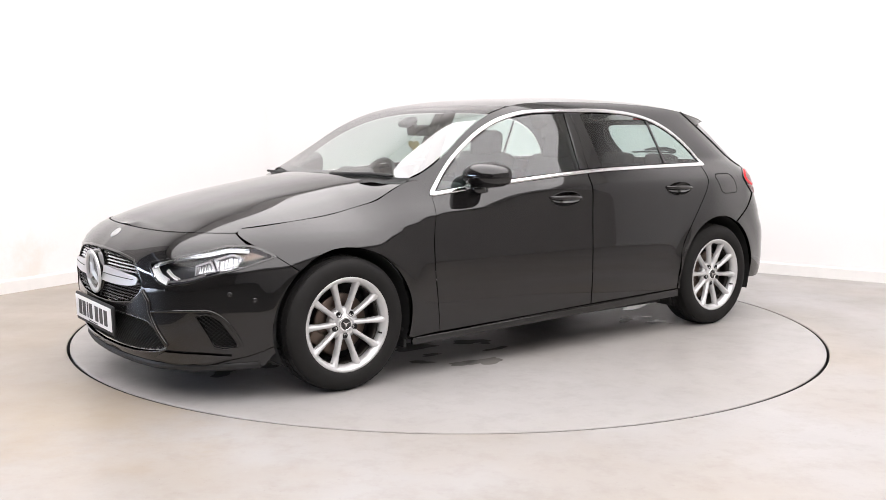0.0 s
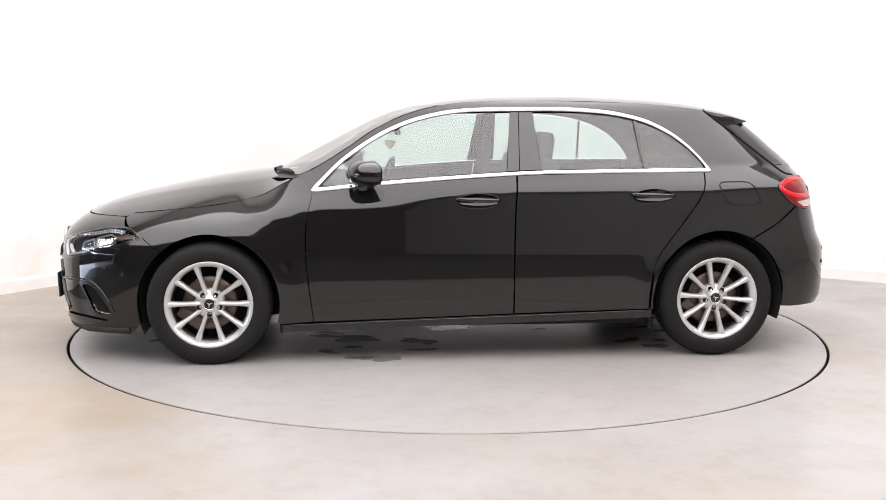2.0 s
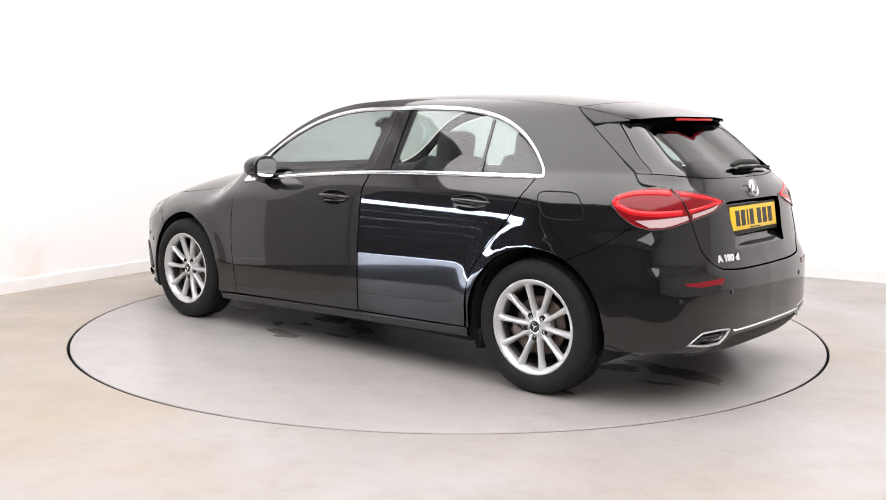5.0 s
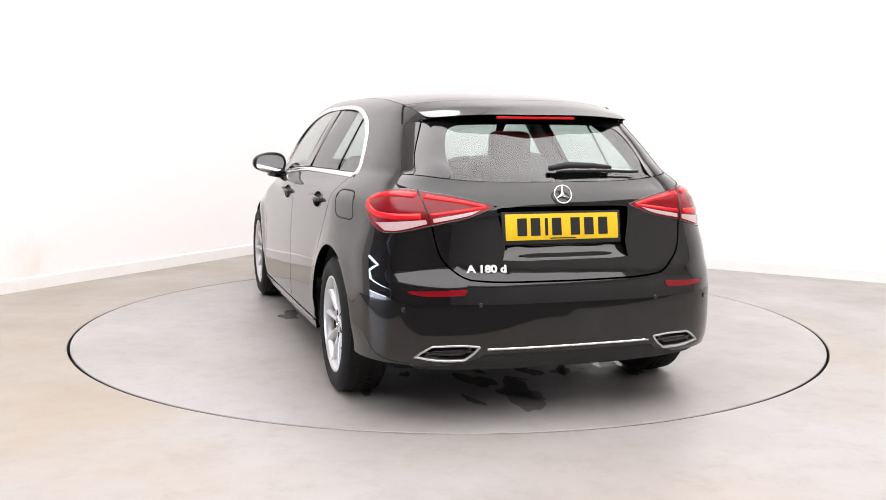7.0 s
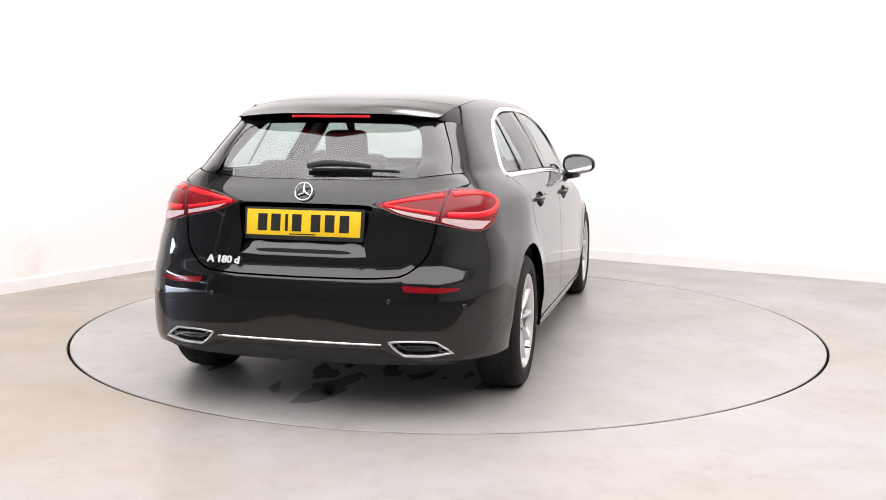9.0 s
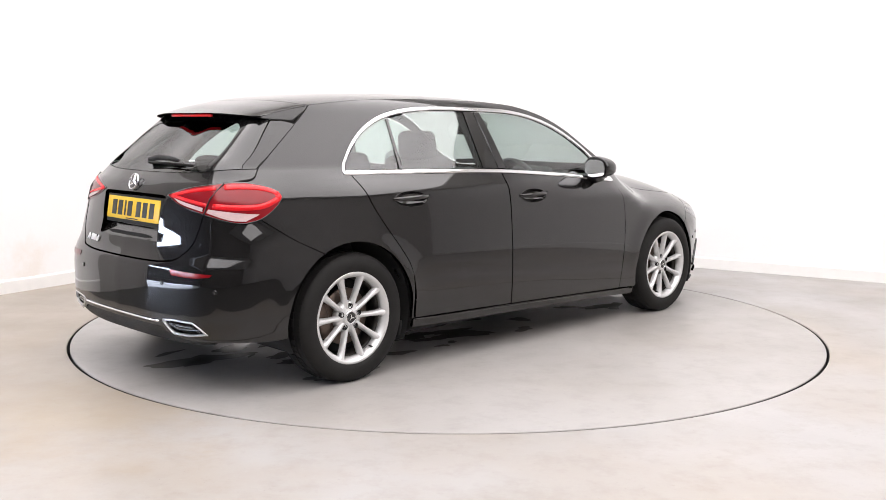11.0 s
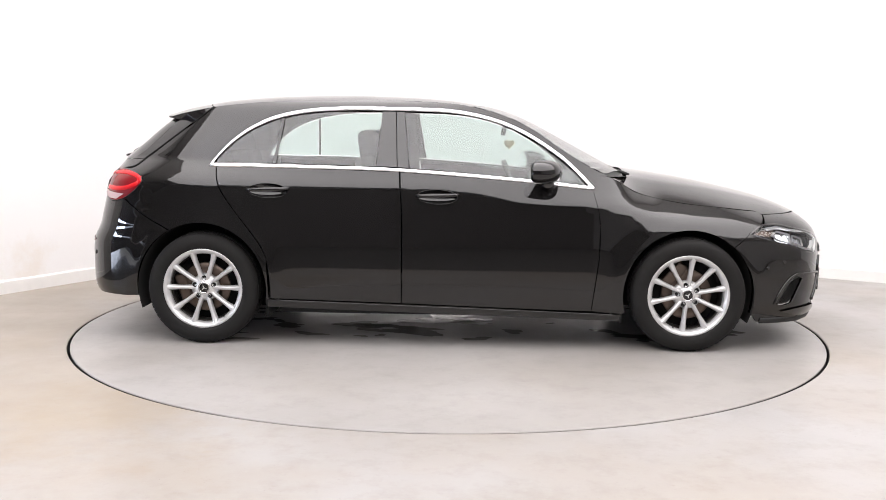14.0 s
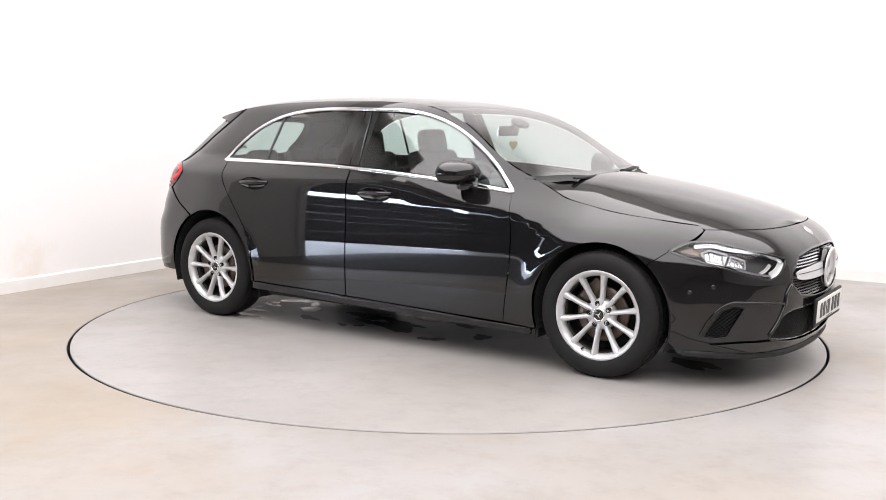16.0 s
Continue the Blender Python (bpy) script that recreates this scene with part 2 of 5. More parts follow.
def ring(s, z):
    """A point of the body's upright skin; s runs from the nose's middle back along the side (negative on the other side)."""
    s, z = np.asarray(s, float), np.asarray(z, float)
    a, sg = np.abs(s), np.where(s < 0, -1.0, 1.0)
    bx, by = np.interp(a, SARC, PLAN[:, 0]), np.interp(a, SARC, PLAN[:, 1])
    wf = sstep(1.45, 2.15, bx)
    wr = np.clip((-1.0 - bx) / 1.1, 0, 1) ** 1.3
    x = bx + wf * nose_dx(z) + wr * tail_dx(z) - .06 * np.exp(-((bx + 2.04) / .10) ** 2) * sstep(.99, 1.07, z) * sstep(.0, .3, by)
    y = by * base_y(z) / .885
    back = sstep(.6, -.6, x)
    fore = sstep(.75, 1.35, x)
    y = y * (1 - sstep(.80 - .10 * fore + .13 * back, .93 - .01 * fore + .13 * back, z) * .0736 * (np.clip(x, -2, 1.2) + .2) ** 2)
    y = y * (1 - (.016 * sstep(1.02, .9, z) + .028 * sstep(.68, .84, z) * sstep(1.04, .96, z)) * sstep(-1.30, -1.72, x))
    y = y * (1 + .058 * sstep(1.30, 1.06, z) * sstep(.93, 1.04, z) * sstep(-.95, -1.80, x))
    d = hood_z(x) - z
    y = y * (1 - .16 * np.clip(1 - d / .20, 0, 1.3) ** 2 * sstep(.75, 1.25, x) * sstep(2.2, 1.9, x))
    for cx0, r in ((1.3645, .375), (-1.3645, .365)):
        e = np.hypot(x - cx0, z - .32) - r
        y = y + .010 * np.exp(-(e / .07) ** 2) * sstep(.30, .42, z)
    return np.stack([x, y * sg, z], -1)


SS = np.linspace(0, SMAX, 1600)


def side(x, z):
    """Skin coordinates of the point at x and z on the left side."""
    return (float(np.interp(-x, -ring(SS, np.full(1600, z))[:, 0], SS)), z)


def front(y, z):
    p = ring(SS[:450], np.full(450, z))
    return (float(np.interp(y, p[:, 1], SS[:450])), z)


def rear(y, z):
    p = ring(SS[-450:], np.full(450, z))
    return (float(np.interp(-y, -p[:, 1], SS[-450:])), z)


XE = np.linspace(-1.44, 1.0, 140)
YE = np.array([ring(*side(x, float(roof_ze(x))))[1] for x in XE])
XE, YE = np.concatenate([[-1.80, -1.62], XE]), np.concatenate([[YE[0] - .045, YE[0] - .014], YE])


def upper(x, y):
    """Roof and windscreen: a point of the skin over x and y."""
    x, y = np.asarray(x, float), np.asarray(y, float)
    zc, ze, ye = roof_zc(x), roof_ze(x), np.interp(x, XE, YE)
    return np.stack([x, y, zc - (zc - ze) * np.clip(np.abs(y) / ye, 0, 1.2) ** (2.2 + 1.0 * sstep(.5, 0, x))], -1)


XH = np.linspace(.9, 2.2, 140)


def hood_edge(x):
    return ring(*side(x, float(hood_z(x))))


# ---- mesh helpers ----
def part(name, bm, mat, parent=None, label="", smooth=True, vnormals=None):
    """Links a bmesh as one mesh object under a thing or a part."""
    me = bpy.data.meshes.new(name)
    bm.normal_update()
    bm.to_mesh(me)
    bm.free()
    me.materials.append(mat)
    if smooth:
        me.polygons.foreach_set("use_smooth", [True] * len(me.polygons))
    if vnormals is not None:
        me.normals_split_custom_set_from_vertices([tuple(v) for v in vnormals])
    ob = new(name, me)
    if parent is not None:
        ob.parent = parent
    if label:
        tagged(ob, label)
    return ob


def inside(poly, q):
    """Which of the points q lie in the outline."""
    p, q = np.array(poly), np.asarray(q)
    hit = np.zeros(len(q), bool)
    for (x0, y0), (x1, y1) in zip(p, np.roll(p, -1, 0)):
        if y0 == y1:
            continue
        c = (y0 > q[:, 1]) != (y1 > q[:, 1])
        hit ^= c & (q[:, 0] < (x1 - x0) * (q[:, 1] - y0) / (y1 - y0) + x0)
    return hit


def fill(poly, holes, grid):
    """Points and triangles of an outline with holes, with an even grid inside."""
    from mathutils.geometry import delaunay_2d_cdt
    loops = [poly, *holes]
    pts, edges = [], []
    for lp in loops:
        n0 = len(pts)
        pts += list(lp)
        edges += [(n0 + i, n0 + (i + 1) % len(lp)) for i in range(len(lp))]
    p = np.array(pts)
    lo, hi = p.min(0), p.max(0)
    gx, gy = np.meshgrid(np.arange(lo[0] + grid / 2, hi[0], grid), np.arange(lo[1] + grid / 2, hi[1], grid))
    g = np.stack([gx.ravel(), gy.ravel()], -1)
    ok = inside(poly, g)
    for hl in holes:
        ok &= ~inside(hl, g)
    g = g[ok]
    if len(g):
        near = np.array([np.min(np.hypot(p[:, 0] - a, p[:, 1] - b)) for a, b in g])
        g = g[near > grid * .45]
    vs, _, fs, *_ = delaunay_2d_cdt([Vector(q) for q in pts] + [Vector(q) for q in g], edges, [], 0, 1e-6)
    vs = np.array([tuple(q) for q in vs])
    fs = np.array([f[:] for f in fs if len(f) == 3])
    c = vs[fs].mean(1)
    ok = inside(poly, c)
    for hl in holes:
        ok &= ~inside(hl, c)
    return vs, fs[ok]


def normals_of(fn, uv, e=0.004):
    u, v = uv[:, 0], uv[:, 1]
    n = np.cross(fn(u + e, v) - fn(u - e, v), fn(u, v + e) - fn(u, v - e))
    return n / (np.linalg.norm(n, axis=1, keepdims=True) + 1e-12)


def skin(name, fn, poly, mat, parent, holes=(), grid=0.035, lift=0.0, lip=0.018, label="", mirror=False, outward=1.0, bow=None):
    """A panel of a curved skin inside an outline, with an edge turned in."""
    uv, fs = fill(poly, list(holes), grid)
    p, n = fn(uv[:, 0], uv[:, 1]), normals_of(fn, uv)
    mid = p.mean(0)
    if np.mean(np.sum(n * (p - np.array([mid[0] * .3, 0, .45])), 1)) * outward < 0:
        n = -n
    if bow is None:
        p = p + n * lift
    else:
        n0 = n
        at = lambda q: fn(q[:, 0], q[:, 1]) + n0 * (lift + bow(q))[:, None]
        e = .003
        n = np.cross(at(uv + [e, 0]) - at(uv - [e, 0]), at(uv + [0, e]) - at(uv - [0, e]))
        n = n / (np.linalg.norm(n, axis=1, keepdims=True) + 1e-12)
        n = np.where((np.sum(n * n0, 1) < 0)[:, None], -n, n)
        p = at(uv)
    if mirror:
        p, n = p * [1, -1, 1], n * [1, -1, 1]
    bm = bmesh.new()
    vs = [bm.verts.new(q) for q in p]
    for f in fs:
        a, b, c = (int(i) for i in f)
        fn_ = np.cross(p[b] - p[a], p[c] - p[a])
        if np.dot(fn_, n[a] + n[b] + n[c]) < 0:
            b, c = c, b
        bm.faces.new((vs[a], vs[b], vs[c]))
    vn = [tuple(q) for q in n]
    if lip:
        rim = [e for e in bm.edges if len(e.link_faces) == 1]
        idx = {v: i for i, v in enumerate(vs)}
        twin = {}
        for e in rim:
            for v in e.verts:
                if v not in twin:
                    i = idx[v]
                    t0, t1 = bm.verts.new(p[i]), bm.verts.new(p[i] - n[i] * lip)
                    twin[v] = (t0, t1)
                    out = v.co - e.link_faces[0].calc_center_median()
                    o = np.array(out) - n[i] * np.dot(np.array(out), n[i])
                    o = o / (np.linalg.norm(o) + 1e-9)
                    vn += [tuple(o * .7 + n[i] * .7), tuple(o)]
        for e in rim:
            a, b = e.verts
            bm.faces.new((twin[a][0], twin[b][0], twin[b][1], twin[a][1]))
    bm.verts.index_update()
    return part(name, bm, mat, parent, label, vnormals=vn)


def both(name, fn, poly, mat, parents, **kw):
    """The same panel on the left and, mirrored, on the right."""
    pl, pr = parents if isinstance(parents, (tuple, list)) else (parents, parents)
    return skin(name, fn, poly, mat, pl, **kw), skin(name, fn, poly, mat, pr, mirror=True, **kw)


def twoside(half):
    """An outline across the middle, from its left half (from the middle to the middle)."""
    left = [tuple(q) for q in half]
    right = [(-s, z) for s, z in reversed(left) if abs(s) > 1e-3]
    return left + right


def twoside_rear(half):
    """The same round the tail's middle: skin coordinates run on past it."""
    left = [tuple(q) for q in half]
    return left + [(2 * SMAX - s, z) for s, z in reversed(left) if abs(s - SMAX) > 1e-3]


def ring_on(s, z):
    """The skin with coordinates that run on past the tail's middle to the right side."""
    s = np.asarray(s, float)
    over = s > SMAX
    p = ring(np.where(over, 2 * SMAX - s, s), z)
    p[..., 1] = np.where(over, -p[..., 1], p[..., 1])
    return p


def ribbon(name, fn, line, width, mat, parent, lift=0.006, shift=0.0, label="", mirror=False, closed=False, flat=1e9):
    """A raised strip along a line on a skin."""
    q = np.array(line, float)
    d = (np.roll(q, -1, 0) - np.roll(q, 1, 0)) if closed else np.gradient(q, axis=0)
    d /= np.linalg.norm(d, axis=1, keepdims=True) + 1e-12
    nrm = np.stack([-d[:, 1], d[:, 0]], -1)
    prof = [(-.5, -.004), (-.5, lift * .6), (-.32, lift), (.32, lift), (.5, lift * .6), (.5, -.004)]
    bm = bmesh.new()
    rows = []
    for k, h in prof:
        uv = q + nrm * (shift + k * width)
        n = normals_of(fn, uv)
        p = fn(uv[:, 0], uv[:, 1])
        n = np.where((np.sum(n * (p - np.array([0, 0, .5])), 1) < 0)[:, None], -n, n)
        p = p + n * h
        if mirror:
            p = p * [1, -1, 1]
        rows.append([bm.verts.new(v) for v in p])
    m = len(q)
    for r0, r1 in zip(rows, rows[1:]):
        for i in range(m if closed else m - 1):
            j = (i + 1) % m
            bm.faces.new((r0[i], r0[j], r1[j], r1[i]))
    if not closed:
        for e in (0, m - 1):
            bm.faces.new([r[e] for r in rows])
    bmesh.ops.recalc_face_normals(bm, faces=bm.faces)
    return part(name, bm, mat, parent, label)


def box_mesh(bm, size, m=Matrix.Identity(4), bevel=0.0, segs=2):
    """Adds a box with rounded edges."""
    r = bmesh.ops.create_cube(bm, size=1, matrix=m @ Matrix.Diagonal((*size, 1)))
    if bevel:
        es = list({e for v in r["verts"] for e in v.link_edges})
        bmesh.ops.bevel(bm, geom=es, offset=bevel, segments=segs, affect="EDGES", profile=.6)
    return bm


def lathe(bm, prof, steps=64, axis="Y", close=True):
    """Turns a profile of (radius, along) round an axis."""
    rows = []
    for r, a in prof:
        row = []
        for i in range(steps):
            t = 2 * math.pi * i / steps
            c, s = r * math.cos(t), r * math.sin(t)
            row.append(bm.verts.new((c, a, s) if axis == "Y" else (c, s, a)))
        rows.append(row)
    pairs = list(zip(rows, rows[1:])) + ([(rows[-1], rows[0])] if close else [])
    for r0, r1 in pairs:
        for i in range(steps):
            j = (i + 1) % steps
            bm.faces.new((r0[i], r0[j], r1[j], r1[i]))
    return bm


def tube(bm, pts, r, sides=8, cap=True):
    """A round bar along points."""
    pts = [Vector(q) for q in pts]
    rows = []
    for i, q in enumerate(pts):
        d = (pts[min(i + 1, len(pts) - 1)] - pts[max(i - 1, 0)]).normalized()
        a = d.cross(Vector((0, 0, 1)) if abs(d.z) < .9 else Vector((1, 0, 0))).normalized()
        b = d.cross(a)
        rr = r[i] if isinstance(r, (list, tuple)) else r
        rows.append([bm.verts.new(q + (a * math.cos(t) + b * math.sin(t)) * rr) for t in [2 * math.pi * k / sides for k in range(sides)]])
    for r0, r1 in zip(rows, rows[1:]):
        for i in range(sides):
            bm.faces.new((r0[i], r0[(i + 1) % sides], r1[(i + 1) % sides], r1[i]))
    if cap:
        bm.faces.new(rows[0][::-1])
        bm.faces.new(rows[-1])
    return bm


def rounded_solid(bm, pts, depth, m, bevel=0.004):
    """A flat outline with thickness along its z, edges rounded, placed by m."""
    f = bm.faces.new([bm.verts.new((x, y, 0)) for x, y in pts])
    r = bmesh.ops.extrude_face_region(bm, geom=[f])
    vs = [g for g in r["geom"] if isinstance(g, bmesh.types.BMVert)]
    bmesh.ops.translate(bm, verts=vs, vec=(0, 0, depth))
    allv = list(set(vs) | set(f.verts))
    if bevel:
        es = [e for e in {e for v in allv for e in v.link_edges}]
        rr = bmesh.ops.bevel(bm, geom=es, offset=bevel, segments=2, affect="EDGES", clamp_overlap=True)
        allv = list({v for fc in rr["faces"] for v in fc.verts} | {v for v in allv if v.is_valid})
    bmesh.ops.transform(bm, matrix=m, verts=[v for v in bm.verts if v in set(allv)])
    bmesh.ops.recalc_face_normals(bm, faces=bm.faces)
    return bm


# ---- the room ----
def quad(bm, a, b, c, d):
    return bm.faces.new([bm.verts.new(v) for v in (a, b, c, d)])


def slab(name, p0, p1, z0, z1, thick, mat, label=""):
    """A wall from p0 to p1 with its thickness behind it (away from the room's middle)."""
    p0, p1 = Vector(p0), Vector(p1)
    d = (p1 - p0).normalized()
    n = Vector((-d.y, d.x, 0))
    mid = room(LEN_L / 2, LEN_R / 2)
    if (mid - p0).dot(n) > 0:
        n = -n
    bm = bmesh.new()
    vs = [bm.verts.new(Vector((q.x, q.y, z)) + n * o) for q in (p0, p1) for z in (z0, z1) for o in (0, thick)]
    for f in ((0, 1, 3, 2), (4, 6, 7, 5), (0, 4, 5, 1), (2, 3, 7, 6), (0, 2, 6, 4), (1, 5, 7, 3)):
        bm.faces.new([vs[i] for i in f])
    bmesh.ops.recalc_face_normals(bm, faces=bm.faces)
    ob = part(name, bm, mat, smooth=False)
    return tagged(ob, label, kind="structure")


DISC_R, GAP = 2.255, 0.015


def build_room():
    T = 0.15
    # left wall with its door opening
    slab("wall_left", room(0, 0), room(5.6, 0), 0, CEIL, T, WALLPAINT, "smooth white painted studio wall")
    slab("wall_left_middle", room(5.6, 0), room(DOOR_A - DOOR_W / 2, 0), 0, CEIL, T, BACKPAINT, "grey painted workshop wall")
    slab("wall_left_far", room(DOOR_A + DOOR_W / 2, 0), room(LEN_L, 0), 0, CEIL, T, DARKWALL, "dark painted workshop wall")
    slab("wall_over_door", room(DOOR_A - DOOR_W / 2, 0), room(DOOR_A + DOOR_W / 2, 0), 3.15, CEIL, T, DARKWALL, "dark wall above the shutter")
    slab("wall_right", room(0, -T), room(0, LEN_R), 0, CEIL, T, WALLPAINT, "smooth white painted studio wall")
    slab("wall_back_left", room(LEN_L, 0), room(LEN_L, LEN_R), 0, CEIL, T, DARKWALL, "dark painted workshop wall")
    slab("wall_back_right", room(0, LEN_R), room(LEN_L, LEN_R), 0, CEIL, T, BACKPAINT, "grey painted workshop wall")
    # skirting boards
    for nm, a, b, off in (("baseboard_left", room(0.02, 0.012), room(5.6, 0.012), 0.012), ("baseboard_right", room(0.012, 0.012), room(0.012, LEN_R), 0.012)):
        bm = bmesh.new()
        d = (b - a).normalized()
        n = Vector((-d.y, d.x, 0))
        if (room(5, 5) - a).dot(n) < 0:
            n = -n
        prof = [(-.011, 0), (0.004, 0), (0.004, .088), (-.001, .097), (-.011, .10)]
        rows = [[bm.verts.new(q + n * o + Vector((0, 0, z))) for o, z in prof] for q in (a, b)]
        for i in range(len(prof) - 1):
            bm.faces.new((rows[0][i], rows[0][i + 1], rows[1][i + 1], rows[1][i]))
        bmesh.ops.recalc_face_normals(bm, faces=bm.faces)
        tagged(part(nm, bm, SKIRT, smooth=False), "white painted skirting board", kind="structure")
    # rounded corner where the two white walls meet
    bm = bmesh.new()
    rc, n = 1.3, 24
    rows = []
    for i in range(n + 1):
        t = math.pi / 2 * i / n
        q = room(rc * (1 - math.sin(t)) + .002, rc * (1 - math.cos(t)) + .002)
        rows.append((bm.verts.new(q), bm.verts.new(q + Vector((0, 0, CEIL)))))
    for (a0, a1), (b0, b1) in zip(rows, rows[1:]):
        bm.faces.new((a0, b0, b1, a1))
    tagged(part("wall_corner", bm, WALLPAINT), "smooth rounded white wall corner", kind="structure")
    # ceiling
    bm = bmesh.new()
    box_mesh(bm, (LEN_L + .4, LEN_R + .4, .15), Matrix.Translation(room(LEN_L / 2, LEN_R / 2, CEIL + .075)) @ Matrix.Rotation(math.atan2(EL.y, EL.x), 4, "Z"))
    tagged(part("ceiling", bm, CEILPAINT, smooth=False), "plain white ceiling", kind="structure")
    # floor with a round well for the turntable
    bm = bmesh.new()
    n = 192
    cyc = [(math.cos(2 * math.pi * i / n), math.sin(2 * math.pi * i / n)) for i in range(n)]
    r0 = DISC_R + GAP
    rows = [[bm.verts.new((c * r, s * r, z)) for c, s in cyc] for r, z in ((r0, -.006), (r0, -.005), (r0 + .004, 0), (3.0, 0))]
    for a, b in zip(rows, rows[1:]):
        for i in range(n):
            j = (i + 1) % n
            bm.faces.new((a[i], a[j], b[j], b[i]))
    outer = []
    for c, s in cyc:
        far = 1e9
        for pnt, nv in ((CORNER, -ER), (CORNER, -EL), (room(LEN_L, LEN_R), EL), (room(LEN_L, LEN_R), ER)):
            k = Vector((c, s, 0)).dot(nv)
            if k > 1e-6:
                far = min(far, (pnt - Vector((0, 0, 0))).dot(nv) / k)
        outer.append(bm.verts.new((c * (far + .1), s * (far + .1), 0)))
    for i in range(n):
        j = (i + 1) % n
        bm.faces.new((rows[3][i], rows[3][j], outer[j], outer[i]))
    # reach into the corners of the room
    for a, b in ((0, 0), (LEN_L, 0), (LEN_L, LEN_R), (0, LEN_R)):
        q = room(a, b) - Vector((0, 0, 0))
        t = math.atan2(q.y, q.x) % (2 * math.pi)
        i = int(t / (2 * math.pi) * n) % n
        out = q + (room(a, b) - room(LEN_L / 2, LEN_R / 2)).normalized() * .2
        bm.faces.new((outer[i], bm.verts.new((out.x, out.y, 0)), outer[(i + 1) % n]))
    bmesh.ops.recalc_face_normals(bm, faces=bm.faces)
    for f in bm.faces:
        if f.normal.z < -.5:
            f.normal_flip()
    tagged(part("floor", bm, FLOOR, smooth=False), "pale grey painted concrete floor with brown stains", kind="structure")
    # pit wall in black: the gap's shade is put into its colour
    bm = bmesh.new()
    lathe(bm, [(r0 + .001, -.005), (r0 + .001, -.14), (0.01, -.14)], 192, axis="Z", close=False)
    tagged(part("turntable_pit", bm, DARK, smooth=False), "pit wall blackened for the shade in the gap", kind="structure")
    # daylight beyond the door
    bm = bmesh.new()
    a0, a1 = DOOR_A - 4, DOOR_A + 4
    quad(bm, room(a0, -2.5, -.1), room(a1, -2.5, -.1), room(a1, -2.5, 4), room(a0, -2.5, 4))
    tagged(part("backdrop", bm, DAYLIGHT, smooth=False), "bright daylight outside the door", kind="structure")
    bm = bmesh.new()
    quad(bm, room(a0, -.05, -.01), room(a1, -.05, -.01), room(a1, -2.6, -.01), room(a0, -2.6, -.01))
    tagged(part("ground", bm, FLOOR, smooth=False), "grey concrete outside the door", kind="structure")
    # dark workshop floor behind the stage
    def clipped(pts, keep):
        out = []
        for p0, p1 in zip(pts, pts[1:] + pts[:1]):
            k0, k1 = keep(p0), keep(p1)
            if k0 >= 0:
                out.append(p0)
            if (k0 >= 0) != (k1 >= 0):
                out.append(p0.lerp(p1, k0 / (k0 - k1)))
        return out
    whole = [room(0, 0), room(LEN_L, 0), room(LEN_L, LEN_R), room(0, LEN_R)]
    near = lambda q: -3.9 - q.y
    # edge of the stage on the shutter's side
    beside = lambda q: -(q.x + 2.35) - (q.y + 3.2) * .42
    for nm, pts in (("floor_workshop_near", clipped(whole, near)), ("floor_workshop_beside", clipped(clipped(whole, lambda q: -near(q)), beside))):
        bm = bmesh.new()
        f = bm.faces.new([bm.verts.new((q.x, q.y, .004)) for q in pts])
        bm.normal_update()
        if f.normal.z < 0:
            f.normal_flip()
        tagged(part(nm, bm, MAT, smooth=False), "dark grey workshop floor", kind="structure")
    # light ceiling
    lc = tagged(new("ceiling_light"), "wide white framed light ceiling", "ceiling light")
    w, h = LAMP_SIZE
    for sx, sy, dx, dy in ((w + .16, .08, 0, h / 2 + .04), (w + .16, .08, 0, -h / 2 - .04), (.08, h, w / 2 + .04, 0), (.08, h, -w / 2 - .04, 0)):
        bm = bmesh.new()
        box_mesh(bm, (sx, sy, .08), Matrix.Translation((dx, dy, -.041)), .006)
        part("frame", bm, SKIRT, lc)
    bm = bmesh.new()
    box_mesh(bm, (w, h, .02), Matrix.Translation((0, 0, -.05)), .003)
    part("diffuser", bm, PANEL, lc)
    lc.matrix_basis = Matrix.Translation(room(LAMP_A, LAMP_B, CEIL)) @ Matrix.Rotation(math.atan2(EL.y, EL.x), 4, "Z")
    # roller shutter in the left wall, raised by a third
    dr = tagged(new("door_1"), "dark blue roller shutter with a lit window strip, raised a little", kind="structure")
    for k in (-1, 1):
        bm = bmesh.new()
        box_mesh(bm, (.09, .07, 3.2), Matrix.Translation((k * (DOOR_W / 2 + .03), .08, 1.6)), .008)
        part("guide_rail", bm, BACKPAINT, dr)
    for k in range(25):
        bm = bmesh.new()
        box_mesh(bm, (DOOR_W, .03, .099), Matrix.Translation((0, .01, DOOR_H + .05 + k * .1 + (.17 if k > 7 else 0))), .003)
        part("slat", bm, SHUTTER, dr)
    dr.matrix_basis = Matrix.Translation(room(DOOR_A, -.06)) @ Matrix.Rotation(math.atan2(EL.y, EL.x), 4, "Z")


build_room()


